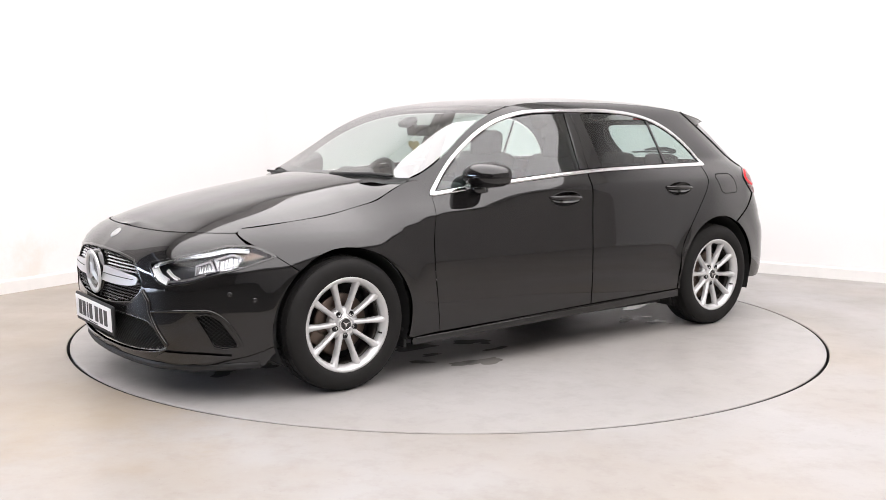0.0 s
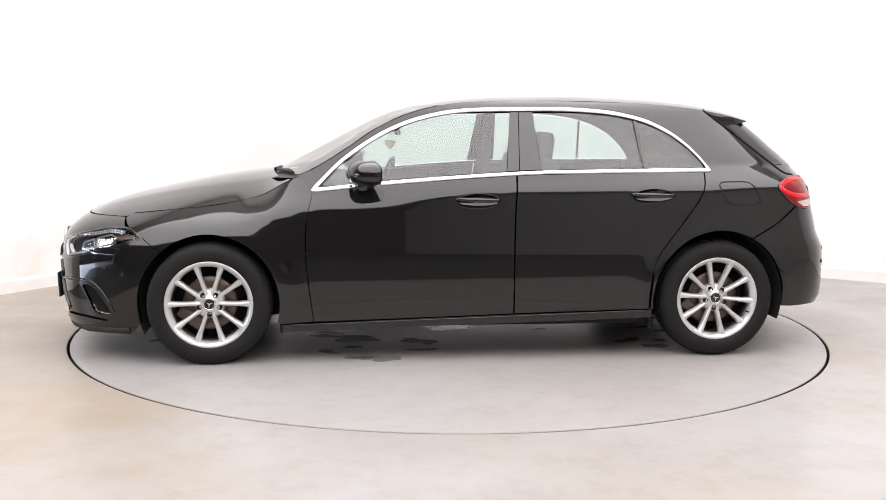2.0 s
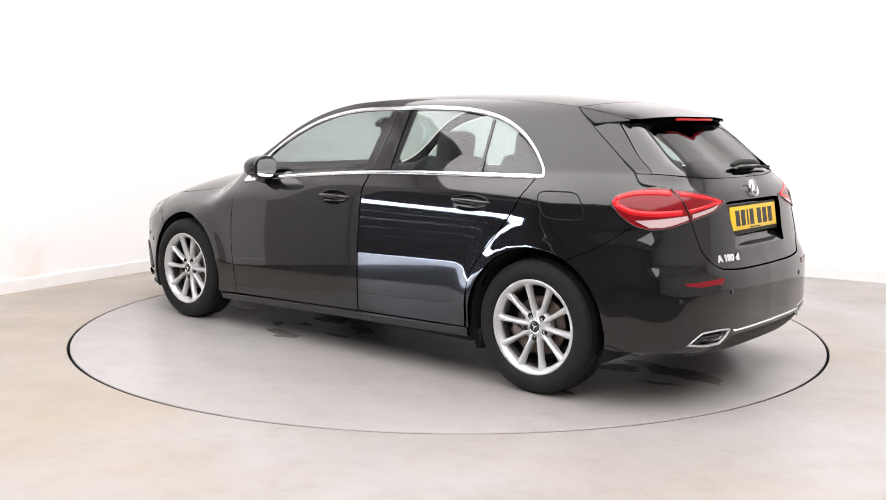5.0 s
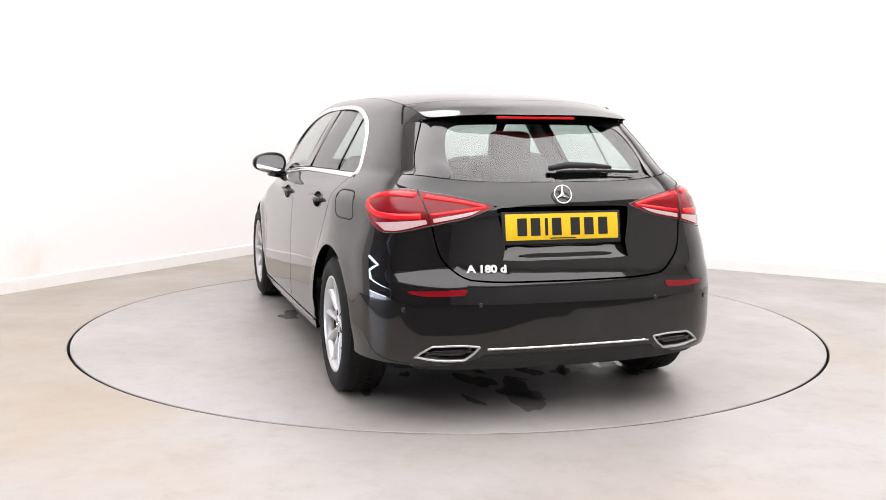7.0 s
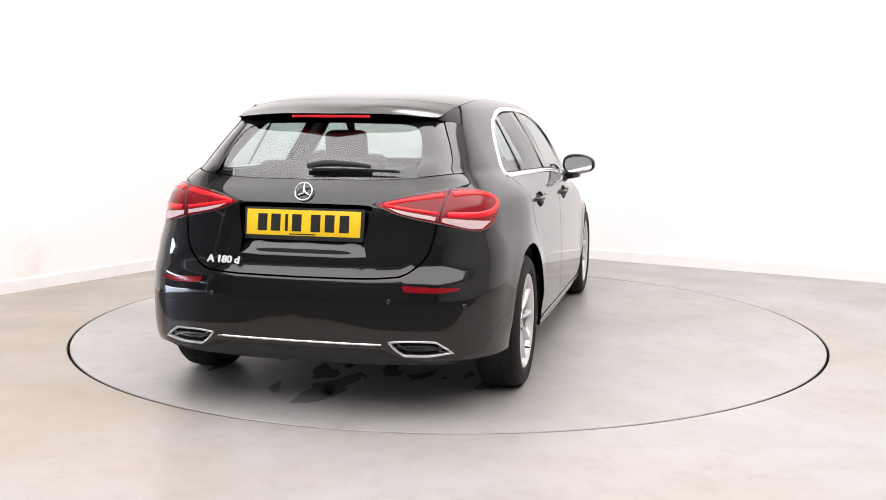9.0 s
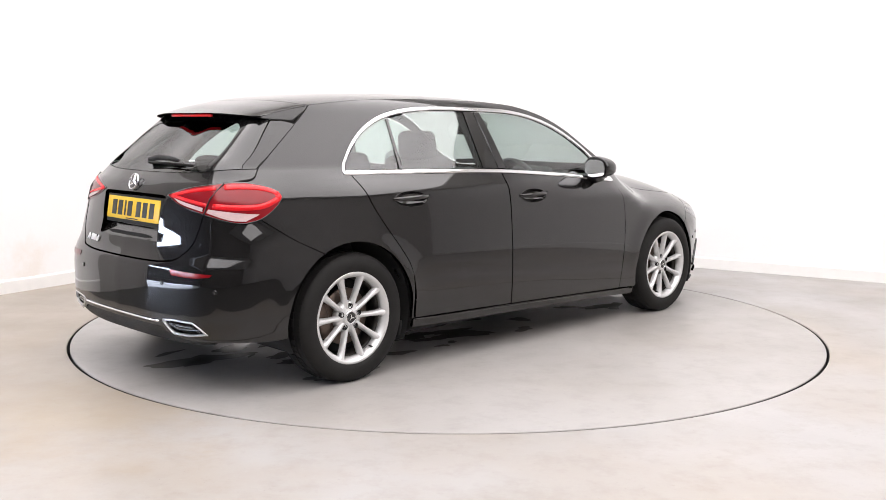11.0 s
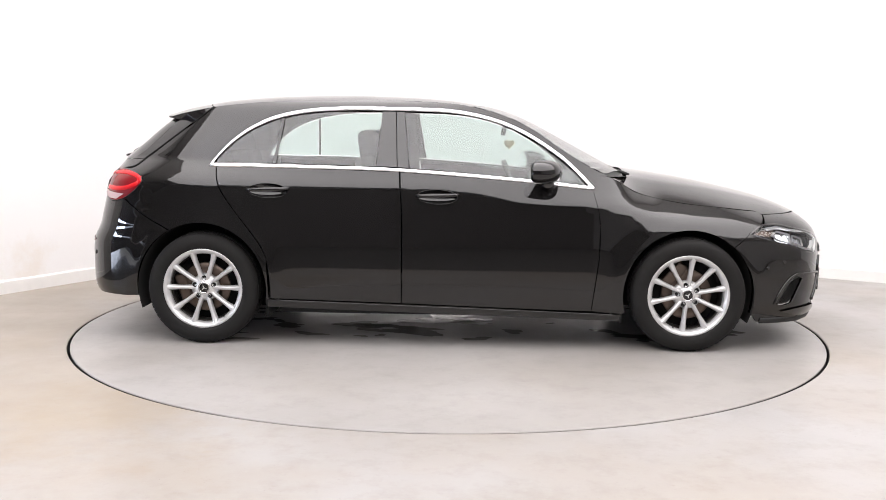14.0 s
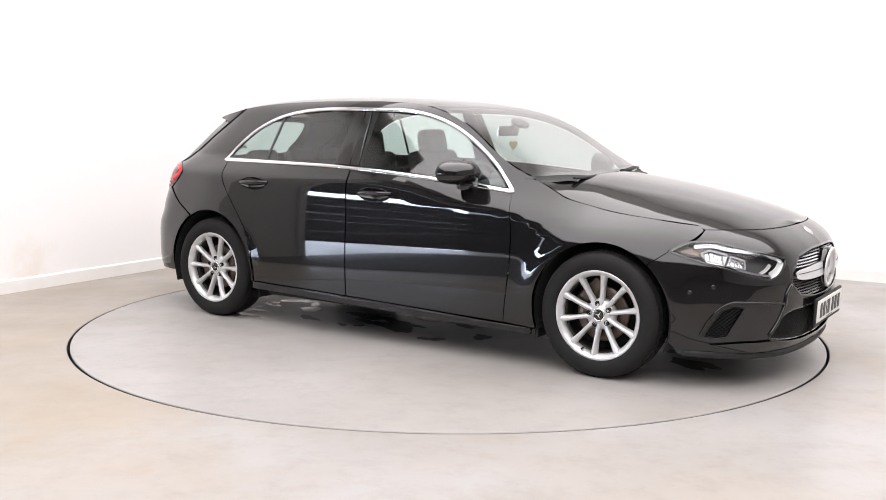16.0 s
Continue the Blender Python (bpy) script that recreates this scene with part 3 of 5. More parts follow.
def build_turntable():
    table = tagged(new("turntable"), "round pale grey painted turntable set flush in the floor", "turntable")
    bm = bmesh.new()
    n = 192
    prof = [(0.6, 0), (DISC_R - .003, 0), (DISC_R, -.003), (DISC_R, -.006)]
    rows = [[bm.verts.new((r * math.cos(2 * math.pi * i / n), r * math.sin(2 * math.pi * i / n), z)) for i in range(n)] for r, z in prof]
    bm.faces.new(rows[0])
    for a, b in zip(rows, rows[1:]):
        for i in range(n):
            j = (i + 1) % n
            bm.faces.new((a[i], b[i], b[j], a[j]))
    bmesh.ops.recalc_face_normals(bm, faces=bm.faces)
    part("disc", bm, DISC, table, smooth=False)
    # disc's side below the rim, black to paint in the gap's shade
    bm = bmesh.new()
    lathe(bm, [(DISC_R - .001, -.005), (DISC_R - .001, -.11), (DISC_R - .03, -.11)], 192, axis="Z", close=False)
    part("shaded_edge", bm, DARK, table, "turntable edge blackened for the shade in the gap")
    return table


turntable = build_turntable()


# ---- the car ----
car = tagged(new("car"), "black five-door hatchback with silver alloy wheels on the turntable", "car")


def arc(cx0, r, a0, a1, n=26):
    return [side(cx0 + r * math.cos(radians(a0 + (a1 - a0) * i / n)), .32 + r * math.sin(radians(a0 + (a1 - a0) * i / n))) for i in range(n + 1)]


def SD(*pts):
    return [side(*q) for q in pts]


def FR(*pts):
    return [front(*q) for q in pts]


def RE(*pts):
    return [rear(*q) for q in pts]


AF, RF, ARr, RR = 1.3645, .363, -1.370, .374
# upper line of the side windows
DLO = [(.83, .905), (.67, 1.06), (.49, 1.183), (.33, 1.258), (.175, 1.302), (.02, 1.326), (-.145, 1.334), (-.31, 1.336), (-.47, 1.339), (-.63, 1.336), (-.80, 1.322), (-.965, 1.289), (-1.13, 1.217), (-1.23, 1.141), (-1.295, 1.072), (-1.333, 1.015)]
BELT = [(-1.333, 1.015), (-.77, 1.008), (-.25, .995), (.41, .948), (.83, .905)]
G2 = .002   # half a panel gap
HEAD = path(FR((.475, .628), (.53, .56), (.585, .533)), SD((2.06, .552), (1.99, .578), (1.87, .61), (1.70, .66)), SD((1.70, .66), (1.78, .702), (1.88, .706)), SD((1.88, .706), (1.96, .69)) + FR((.54, .645), (.475, .628)))
TAIL = path(SD((-1.722, .915), (-1.729, .936), (-1.765, .959), (-1.81, .973), (-1.86, .980)) + RE((.61, .976), (.45, .952), (.31, .916)), RE((.31, .914), (.42, .872), (.577, .838)) + SD((-1.94, .808), (-1.89, .803)), SD((-1.89, .803), (-1.83, .822), (-1.765, .868), (-1.722, .915)))
# joint between the tailgate and the side of the body, roof to lamp
GATE_LINE = [(-1.752, 1.04), (-1.65, 1.122), (-1.56, 1.193), (-1.482, 1.254)]


def inset(poly, d):
    """An outline drawn in by d."""
    p = np.array(poly)
    if np.sum(p[:, 0] * np.roll(p[:, 1], -1) - p[:, 1] * np.roll(p[:, 0], -1)) < 0:
        d = -d
    t = np.roll(p, -1, 0) - np.roll(p, 1, 0)
    t /= np.linalg.norm(t, axis=1, keepdims=True) + 1e-12
    return [tuple(q) for q in p + np.stack([-t[:, 1], t[:, 0]], -1) * d]


def ellipse_skin(x, z, a, b, tilt=0.0, n=40):
    out = []
    for i in range(n):
        t = 2 * math.pi * i / n
        dx, dz = a * math.cos(t), b * math.sin(t)
        out.append(side(x + dx * math.cos(tilt) - dz * math.sin(tilt), z + dx * math.sin(tilt) + dz * math.cos(tilt)))
    return out


CUP_F, CUP_R = (-.035, .853), (-.985, .878)


def bodywork():
    # front wings
    fender = path(SD((.828, .90), (.866, .73), (.866, .53), (.83, .225)), SD((.83, .225), (.995, .212)), arc(AF, RF, 196, 48), SD((1.615, .598), (1.695, .658)), SD((1.695, .664), (1.775, .708), (1.808, .752)), SD((1.808, .752), (1.785, .772)), [side(x, float(hood_z(x)) - .002) for x in (1.785, 1.6, 1.34, 1.11, 1.03, .97, .935)], SD((.935, .963), (.87, .968), (.828, .90)))
    both("front_wing", ring, fender, PAINT, car)
    # doors
    fdoor = path(SD((.862, .53), (.862, .73), (.828, .895)), SD((.828, .895), (.41, .938), (-.245, .985)), SD((-.245, .985), (-.232, .80), (-.228, .60), (-.228, .255)), SD((-.228, .255), (.33, .238), (.826, .224)), SD((.826, .224), (.862, .53)))
    rdoor = path(SD((-.255, .985), (-.77, .998), (-1.295, 1.006)), SD((-1.295, 1.006), (-1.245, .87), (-1.16, .75), (-1.085, .655), (-1.02, .565), (-.99, .49)), SD((-.99, .49), (-.975, .38), (-.972, .272)), SD((-.972, .272), (-.236, .256)), SD((-.236, .256), (-.236, .60), (-.24, .80), (-.255, .985)))
    fd = both("front_door", ring, fdoor, PAINT, car, holes=[ellipse_skin(*CUP_F, .112, .040, -.03)])
    rd = both("rear_door", ring, rdoor, PAINT, car, holes=[ellipse_skin(*CUP_R, .112, .040, -.03)])
    sill = path(SD((.99, .207), (.33, .231), (-.28, .249), (-.985, .265)), SD((-.985, .265), (-.990, .222)), SD((-.990, .222), (.985, .170)), SD((.985, .170), (.99, .207)))
    both("sill", ring, sill, PAINT, car)
    for mr in (False, True):
        ribbon("sill_edge", ring, SD(*[(x, .205 + (.98 - x) * .0292) for x in np.linspace(.97, -.97, 40)]), .007, PAINT, car, lift=.006, mirror=mr)
    # side frame: pillars, roof rail and rear quarter in one pressing
    frame_ = path(SD(*DLO), SD((-1.333, 1.015), (-1.302, 1.006)), SD((-1.302, 1.006), (-1.252, .87), (-1.167, .75), (-1.092, .655), (-1.027, .565), (-.995, .50)), SD((-.995, .50), (-.985, .27)), SD((-.985, .27), (-1.0, .268)), arc(ARr, RR, -8, 117), SD((-1.54, .648), (-1.60, .678), (-1.70, .730), (-1.827, .820)), SD((-1.827, .820), (-1.761, .868), (-1.718, .914)), SD((-1.718, .915), (-1.725, .939), (-1.762, .963), (-1.81, .978), (-1.86, .985)), SD((-1.86, .985), (-1.80, 1.0), (-1.752, 1.04)), SD(*GATE_LINE), SD((-1.482, 1.254), (-1.43, 1.294), (-1.37, float(roof_ze(-1.37)))), [side(x, float(roof_ze(x))) for x in (-1.37, -1.31, -.95, -.6, -.3, .02, .175, .33, .49, .67, .82, .92)], SD((.92, .972), (.873, .973)), SD((.873, .973), (.83, .905)))
    sf = both("side_frame", ring, frame_, PAINT, car, grid=.03)
    # dark joints beside the tailgate
    for mr in (False, True):
        ribbon("gate_joint", ring, spline(SD((-1.862, .986), (-1.801, .999), (-1.754, 1.038), (-1.652, 1.120), (-1.562, 1.191), (-1.484, 1.252), (-1.432, 1.292), (-1.374, float(roof_ze(-1.374))))), .005, DARK, car, lift=.0055, mirror=mr)
    # fuel flap
    flap = []
    for k in range(48):
        t = 2 * math.pi * k / 48
        u, v = (math.copysign(abs(f) ** .45, f) for f in (math.cos(t), math.sin(t)))
        flap.append(side(-1.485 + .105 * u + .50 * .06 * v, .893 + .062 * v))
    ribbon("fuel_flap_joint", ring, flap, .005, DARK, car, lift=.0012, closed=True)
    # front bumper
    lower = path(FR((0, .378), (.33, .380), (.46, .372), (.52, .345)), FR((.52, .345), (.572, .25)), FR((.572, .25), (.50, .226), (.3, .207), (0, .20)))
    grille = path(FR((0, .655), (.2, .65), (.36, .632)), FR((.36, .632), (.42, .58), (.455, .53), (.44, .49), (.37, .44)), FR((.37, .44), (.2, .418), (0, .412)))
    vent = path(SD((2.04, .402), (2.00, .412), (1.95, .385)), SD((1.95, .385), (1.90, .31), (1.875, .262)), SD((1.875, .258), (1.93, .252), (1.97, .262)), SD((1.975, .268), (2.00, .32), (2.04, .402)))
    lowf, grf = twoside(lower), twoside(grille)
    mir = lambda lp: [(-s, z) for s, z in lp]
    outer = path(FR((0, .754), (.15, .754), (.35, .754)) + [side(1.99, .754), side(1.9, .754), side(1.815, .754)], SD((1.815, .752), (1.797, .705)), SD((1.78, .703), (1.70, .66)), SD((1.697, .655), (1.617, .594)), arc(AF, RF, 47, -16), SD((1.722, .218), (1.76, .165)), SD((1.76, .165), (1.95, .155)) + FR((.5, .15), (.25, .145), (0, .145)))
    bumper = skin("front_bumper", ring, twoside(outer), PAINT, car, holes=[grf, lowf, HEAD, mir(HEAD), vent, mir(vent)], grid=.03)
    # dark mesh behind the openings
    skin("grille_back", ring, twoside(inset(grille, -.0)), DARK, car, lift=-.045, lip=0, grid=.05)
    skin("intake_back", ring, lowf, DARK, car, lift=-.05, lip=0, grid=.05)
    both("vent_back", ring, vent, DARK, car, lift=-.03, lip=0, grid=.05)
    # tail: gate, bumper
    gate = path(RE((0, 1.0095), (.35, 1.0145), (.57, 1.0335)) + SD((-1.757, 1.0365)), SD((-1.757, 1.0365), (-1.803, .9975), (-1.866, .986)), SD((-1.866, .986)) + RE((.604, .980), (.45, .955), (.30, .918)), RE((.30, .916), (.42, .870), (.570, .838)), RE((.570, .838), (.560, .77), (.535, .70), (.476, .642), (.43, .622)), RE((.43, .622), (.30, .613), (0, .610)))
    recess = path(RE((0, .914), (.25, .912), (.303, .905)), RE((.303, .905), (.292, .83), (.277, .765)), RE((.277, .765), (.283, .72), (.290, .697)), RE((.290, .697), (.15, .690), (0, .690)))
    tg = skin("tailgate", ring_on, twoside_rear(gate), PAINT, car, holes=[twoside_rear(recess)], lift=.004, lip=.05)
    skin("plate_recess", ring_on, twoside_rear(recess), GLOSS, tg, lift=-.052, lip=0)
    ledge = path(RE((0, .756), (.15, .756), (.277, .764)), RE((.277, .764), (.283, .72), (.290, .697)), RE((.290, .697), (.15, .690), (0, .690)))
    skin("handle_ledge", ring_on, twoside_rear(ledge), PAINT, tg, lip=0, grid=.02, bow=lambda q: .002 - .040 * np.clip((q[:, 1] - .692) / .064, 0, 1))
    slot = path(RE((0, .722), (.15, .722), (.215, .716)), RE((.215, .714), (.12, .697), (0, .694)))
    skin("handle_slot", ring_on, twoside_rear(slot), DARK, tg, lift=-.006, lip=.003)
    exh = path(RE((.665, .300), (.64, .325), (.60, .352)), RE((.59, .356), (.48, .358), (.40, .352)), RE((.395, .345), (.42, .315), (.455, .289)), RE((.465, .285), (.56, .285), (.665, .300)))
    mexh = [(2 * SMAX - s, z) for s, z in exh]
    rb = path(RE((0, .602), (.30, .605), (.435, .615)), RE((.435, .615), (.482, .637), (.541, .695), (.566, .768), (.577, .834)), RE((.577, .834)) + SD((-1.94, .804), (-1.89, .799), (-1.832, .816)), SD((-1.830, .814), (-1.70, .724), (-1.60, .672), (-1.545, .643)), arc(ARr, RR, 118, 187), SD((-1.742, .272), (-1.80, .268)), SD((-1.80, .268)) + RE((.72, .27), (.66, .268), (.55, .265)), RE((.55, .265), (.40, .30), (.36, .315), (0, .315)))
    rbo = skin("rear_bumper", ring_on, twoside_rear(rb), PAINT, car, holes=[exh, mexh], grid=.03, lift=.006)
    diff = path(RE((0, .312), (.36, .312), (.40, .297), (.55, .262), (.67, .252)), RE((.67, .252), (.60, .24), (.3, .232), (0, .232)))
    skin("diffuser", ring_on, twoside_rear(diff), PLASTIC, car, lift=-.004)
    ribbon("chrome_strip", ring_on, [rear(y, .338) for y in np.linspace(.37, .001, 16)] + [(2 * SMAX - rear(y, .338)[0], .338) for y in np.linspace(.02, .37, 16)], .009, CHROME, rbo, lift=.016, label="chrome strip across the bumper")
    for lp, mr in ((exh, 1), (mexh, -1)):
        ribbon("exhaust_trim", ring_on, inset(lp, .005), .009, SATIN, rbo, lift=.008, closed=True, label="chrome exhaust surround", shift=0)
        skin("exhaust_opening", ring_on, lp, DARK, rbo, lift=-.03, lip=0, grid=.06)
        inner = inset(lp, .03)
        ribbon("exhaust_blade", ring_on, inner, .010, GLOSS, rbo, lift=-.006, closed=True)
    for sgn in (1, -1):
        rl = path(RE((.685, .577), (.58, .580), (.455, .585)), RE((.452, .58), (.465, .562)), RE((.47, .560), (.60, .557), (.675, .566)))
        rl = rl if sgn > 0 else [(2 * SMAX - s, z) for s, z in rl]
        skin("rear_reflector", ring_on, rl, REDDEEP, rbo, lift=.0085, lip=.006, label="narrow red reflector")
    # bonnet
    edge = [ring(*front(y, .757)) for y in np.linspace(0, .36, 12)] + [ring(*side(x, .757)) for x in (1.99, 1.95, 1.9, 1.85, 1.81)] + [ring(*side(x, float(hood_z(x)) + .001)) for x in np.linspace(1.77, .945, 26)]
    edge = np.array(edge)
    order = np.argsort(edge[:, 0])
    ex, ey, ez = edge[order].T
    centre = pchip([.9, 1.1, 1.4, 1.68, 1.9, 2.0, 2.06, 2.115], [1.0, .985, .942, .886, .832, .798, .772, .757])

    def bonnet(x, y):
        ye = np.maximum(np.interp(x, ex, ey), .05)
        zc, ze = centre(x), np.interp(x, ex, ez)
        t = np.clip(np.abs(y) / ye, 0, 1.1)
        crease = .006 * np.exp(-((np.abs(y) - .40 - .12 * (1.5 - x)) / .06) ** 2) * sstep(2.05, 1.8, x)
        return np.stack([x, y, ze + (zc - ze) * (1 - t ** 2.6) + crease * (1 - t)], -1)
    half = [(q[0], q[1]) for q in edge] + spline([(.945, edge[-1][1]), (1.0, .56), (1.05, .3), (1.07, 0)])[1:]
    hp = half + [(x, -y) for x, y in reversed(half) if y > 1e-3]
    skin("bonnet", bonnet, hp, PAINT, car, grid=.035, lip=.02)
    # roof, screen, spoiler
    ye = lambda x: float(np.interp(x, XE, YE))
    scr = spline([(1.06, 0), (1.04, .3), (.97, .53), (.90, ye(.90) - .012)]) + [(x, ye(x) - .012) for x in np.linspace(.87, .17, 30)] + spline([(.16, ye(.16) - .03), (.215, .3), (.235, 0)])
    scr2 = scr + [(x, -y) for x, y in reversed(scr) if y > 1e-3]
    skin("windscreen", upper, scr2, SCREEN, car, lip=0, grid=.05, lift=.002, label="clear laminated windscreen")
    top = spline([(.225, 0), (.205, .3), (.15, ye(.15) - .02)]) + [(x, ye(x) - .004) for x in np.linspace(.13, -1.365, 50)] + spline([(-1.367, ye(-1.367) - .004), (-1.40, .45), (-1.43, .3), (-1.44, 0)])
    top2 = top + [(x, -y) for x, y in reversed(top) if y > 1e-3]
    skin("roof", upper, top2, PAINT, car, grid=.05, lip=.012)
    spo = spline([(-1.445, 0), (-1.435, .3), (-1.405, .45), (-1.372, ye(-1.372) - .002)]) + [(x, ye(x)) for x in np.linspace(-1.40, -1.60, 12)] + spline([(-1.63, ye(-1.63) - .006), (-1.655, .465), (-1.695, .36), (-1.722, .2), (-1.732, 0)])
    spo2 = spo + [(x, -y) for x, y in reversed(spo) if y > 1e-3]
    sp = skin("spoiler", upper, spo2, PAINT, car, grid=.04, lip=.008)
    skin("spoiler_underside", upper, inset(spo2, .004), GLOSS, sp, grid=.06, lip=0, lift=-.010)
    # cheeks that close the spoiler's ends down to the tailgate's blades
    corner = np.array([-1.648, .474, float(upper(-1.648, .474)[2]) - .006])
    low = [ring(*side(x, z)) for x, z in spline([(-1.374, float(roof_ze(-1.374)) - .003), (-1.432, 1.292), (-1.485, 1.252)], .02)]
    low += [low[-1] + (corner - low[-1]) * k / 8 for k in range(1, 9)]
    high = [upper(x, ye(x)) - np.array([0, 0, .002]) for x in np.linspace(-1.374, -1.645, len(low))]
    for sg in (1, -1):
        bm = bmesh.new()
        rows = [[bm.verts.new((a + (b - a) * k + np.array([0, .004 * math.sin(math.pi * k), 0])) * [1, sg, 1]) for a, b in zip(high, low)] for k in (0, .25, .5, .75, 1)]
        for r0, r1 in zip(rows, rows[1:]):
            for k in range(len(low) - 1):
                bm.faces.new((r0[k], r0[k + 1], r1[k + 1], r1[k]))
        vn = [Vector((-.12 - .40 * k / (len(low) - 1), .88 * sg, .40 - .25 * j / 4)).normalized() for j in range(5) for k in range(len(low))]
        bm.normal_update()
        for f in bm.faces:
            if f.normal.y * sg < 0:
                f.normal_flip()
        part("spoiler_cheek", bm, PAINT, sp, vnormals=vn)
    # head lining under the roof
    lin = inset(top2, .05)
    skin("headlining", upper, lin, LINING, car, grid=.08, lip=0, lift=-.035)
    # tail window and its dark blades
    rw = path(RE((0, 1.013), (.35, 1.018), (.597, 1.040)), RE((.597, 1.040), (.549, 1.16), (.492, 1.272)), RE((.492, 1.272), (.40, 1.286), (0, 1.292)))
    skin("rear_screen", ring_on, twoside_rear(rw), GLASS, tg, lip=0, grid=.06, lift=.002, label="tinted rear screen")
    bl = path(RE((.601, 1.038), (.552, 1.16), (.498, 1.268)), RE((.498, 1.268)) + SD((-1.489, 1.246)), SD((-1.489, 1.246), (-1.565, 1.188), (-1.655, 1.117), (-1.757, 1.039)), SD((-1.757, 1.039)) + RE((.601, 1.038)))
    und = path(RE((.53, 1.02), (.50, 1.15), (.44, 1.24), (.38, 1.28)), RE((.38, 1.28), (.50, 1.285), (.57, 1.26), (.62, 1.12), (.64, 1.0)), RE((.64, 1.0), (.53, 1.02)))
    band = path(RE((0, 1.254), (.30, 1.250), (.395, 1.238), (.433, 1.20), (.457, 1.12), (.475, 1.029)), RE((.475, 1.029), (.597, 1.040)), RE((.597, 1.040), (.549, 1.16), (.492, 1.272)), RE((.492, 1.272), (.40, 1.286), (0, 1.292)))
    rgt = lambda q: [(2 * SMAX - s, z) for s, z in q]
    for f in (list, rgt):
        skin("window_blade", ring_on, f(bl), PAINT, tg, lip=.02, lift=.006, grid=.04)
        skin("blade_seat", ring_on, f(und), DARK, tg, lip=0, lift=-.025, grid=.05)
    skin("screen_band", ring_on, twoside_rear(band), GLOSS, tg, lip=0, lift=.004, grid=.04, label="black printed border of the rear screen")
    bm = bmesh.new()
    pts = []
    for y in np.linspace(-.187, .187, 15):
        q = upper(-1.722 + abs(y) * .035, y)
        pts.append((q[0], y, q[2] - .015))
    tube(bm, pts, .0075, 8)
    part("brake_light", bm, REDLENS, sp, "slim red high brake light")
    return fd, rd, sf, bumper, tg, grille, lower, vent


FDOOR, RDOOR, SFRAME, BUMPER, GATE, GRILLE, LOWER, VENT = bodywork()


def side_glass():
    """Side windows with their bright surround."""
    outer = path(SD(*DLO), SD(*BELT))
    inn = inset(outer, .016)
    for sgn, fdo, rdo, sfr in ((1, FDOOR[0], RDOOR[0], SFRAME[0]), (-1, FDOOR[1], RDOOR[1], SFRAME[1])):
        mr = sgn < 0
        ribbon("window_trim", ring, outer, .019, CHROME, sfr, lift=.007, closed=True, mirror=mr, label="bright chrome window surround", shift=0)
        iz = [tuple(q) for q in inn]

        def cut(lo, hi):
            """The part of the window outline between two slanted uprights."""
            pts = np.array(iz)
            out = []
            m = len(pts)
            for i in range(m):
                a, b = pts[i], pts[(i + 1) % m]
                fa, fb = lo(ring(*a), a[1]), lo(ring(*b), b[1])
                if fa >= 0:
                    out.append(a)
                if (fa >= 0) != (fb >= 0):
                    out.append(a + (b - a) * fa / (fa - fb))
            pts, out = np.array(out), []
            m = len(pts)
            for i in range(m):
                a, b = pts[i], pts[(i + 1) % m]
                fa, fb = hi(ring(*a), a[1]), hi(ring(*b), b[1])
                if fa >= 0:
                    out.append(a)
                if (fa >= 0) != (fb >= 0):
                    out.append(a + (b - a) * fa / (fa - fb))
            res = []
            for q in out:
                if not res or math.dist(q, res[-1]) > 1e-4:
                    res.append(tuple(q))
            return res
        always = lambda p, z: 1.0
        bf = lambda p, z: p[0] - (-.195 - (z - 1.0) * .13)
        bmid0 = lambda p, z: (-.198 - (z - 1.0) * .13) - p[0]
        bmid1 = lambda p, z: p[0] - (-.262 - (z - 1.0) * .07)
        bmid2 = lambda p, z: (-.267 - (z - 1.0) * .07) - p[0]
        brr = lambda p, z: p[0] - (-.385 + (z - 1.0) * .06)
        br2 = lambda p, z: (-.388 + (z - 1.0) * .06) - p[0]
        q0 = lambda p, z: p[0] - (-.955 + (z - 1.02) * .10)
        q1 = lambda p, z: (-.978 + (z - 1.02) * .10) - p[0]
        qm0 = lambda p, z: (-.958 + (z - 1.02) * .10) - p[0]
        qm1 = lambda p, z: p[0] - (-.975 + (z - 1.02) * .10)
        skin("front_window", ring, cut(bf, always), GLASS, fdo, mirror=mr, lip=0, grid=.06, lift=-.004, label="tinted side window")
        skin("rear_window", ring, cut(br2, q0), GLASS, rdo, mirror=mr, lip=0, grid=.06, lift=-.004, label="tinted side window")
        skin("quarter_window", ring, cut(q1, always), GLASS, rdo, mirror=mr, lip=0, grid=.06, lift=-.004, label="small fixed rear window")
        skin("pillar_trim", ring, cut(bmid0, bmid1), GLOSS, fdo, mirror=mr, lip=.006, grid=.05, lift=.002, label="gloss black pillar trim")
        skin("pillar_trim", ring, cut(bmid2, brr), GLOSS, rdo, mirror=mr, lip=.006, grid=.05, lift=.002, label="gloss black pillar trim")
        skin("window_divider", ring, cut(qm0, qm1), GLOSS, rdo, mirror=mr, lip=.006, grid=.05, lift=.002)


side_glass()


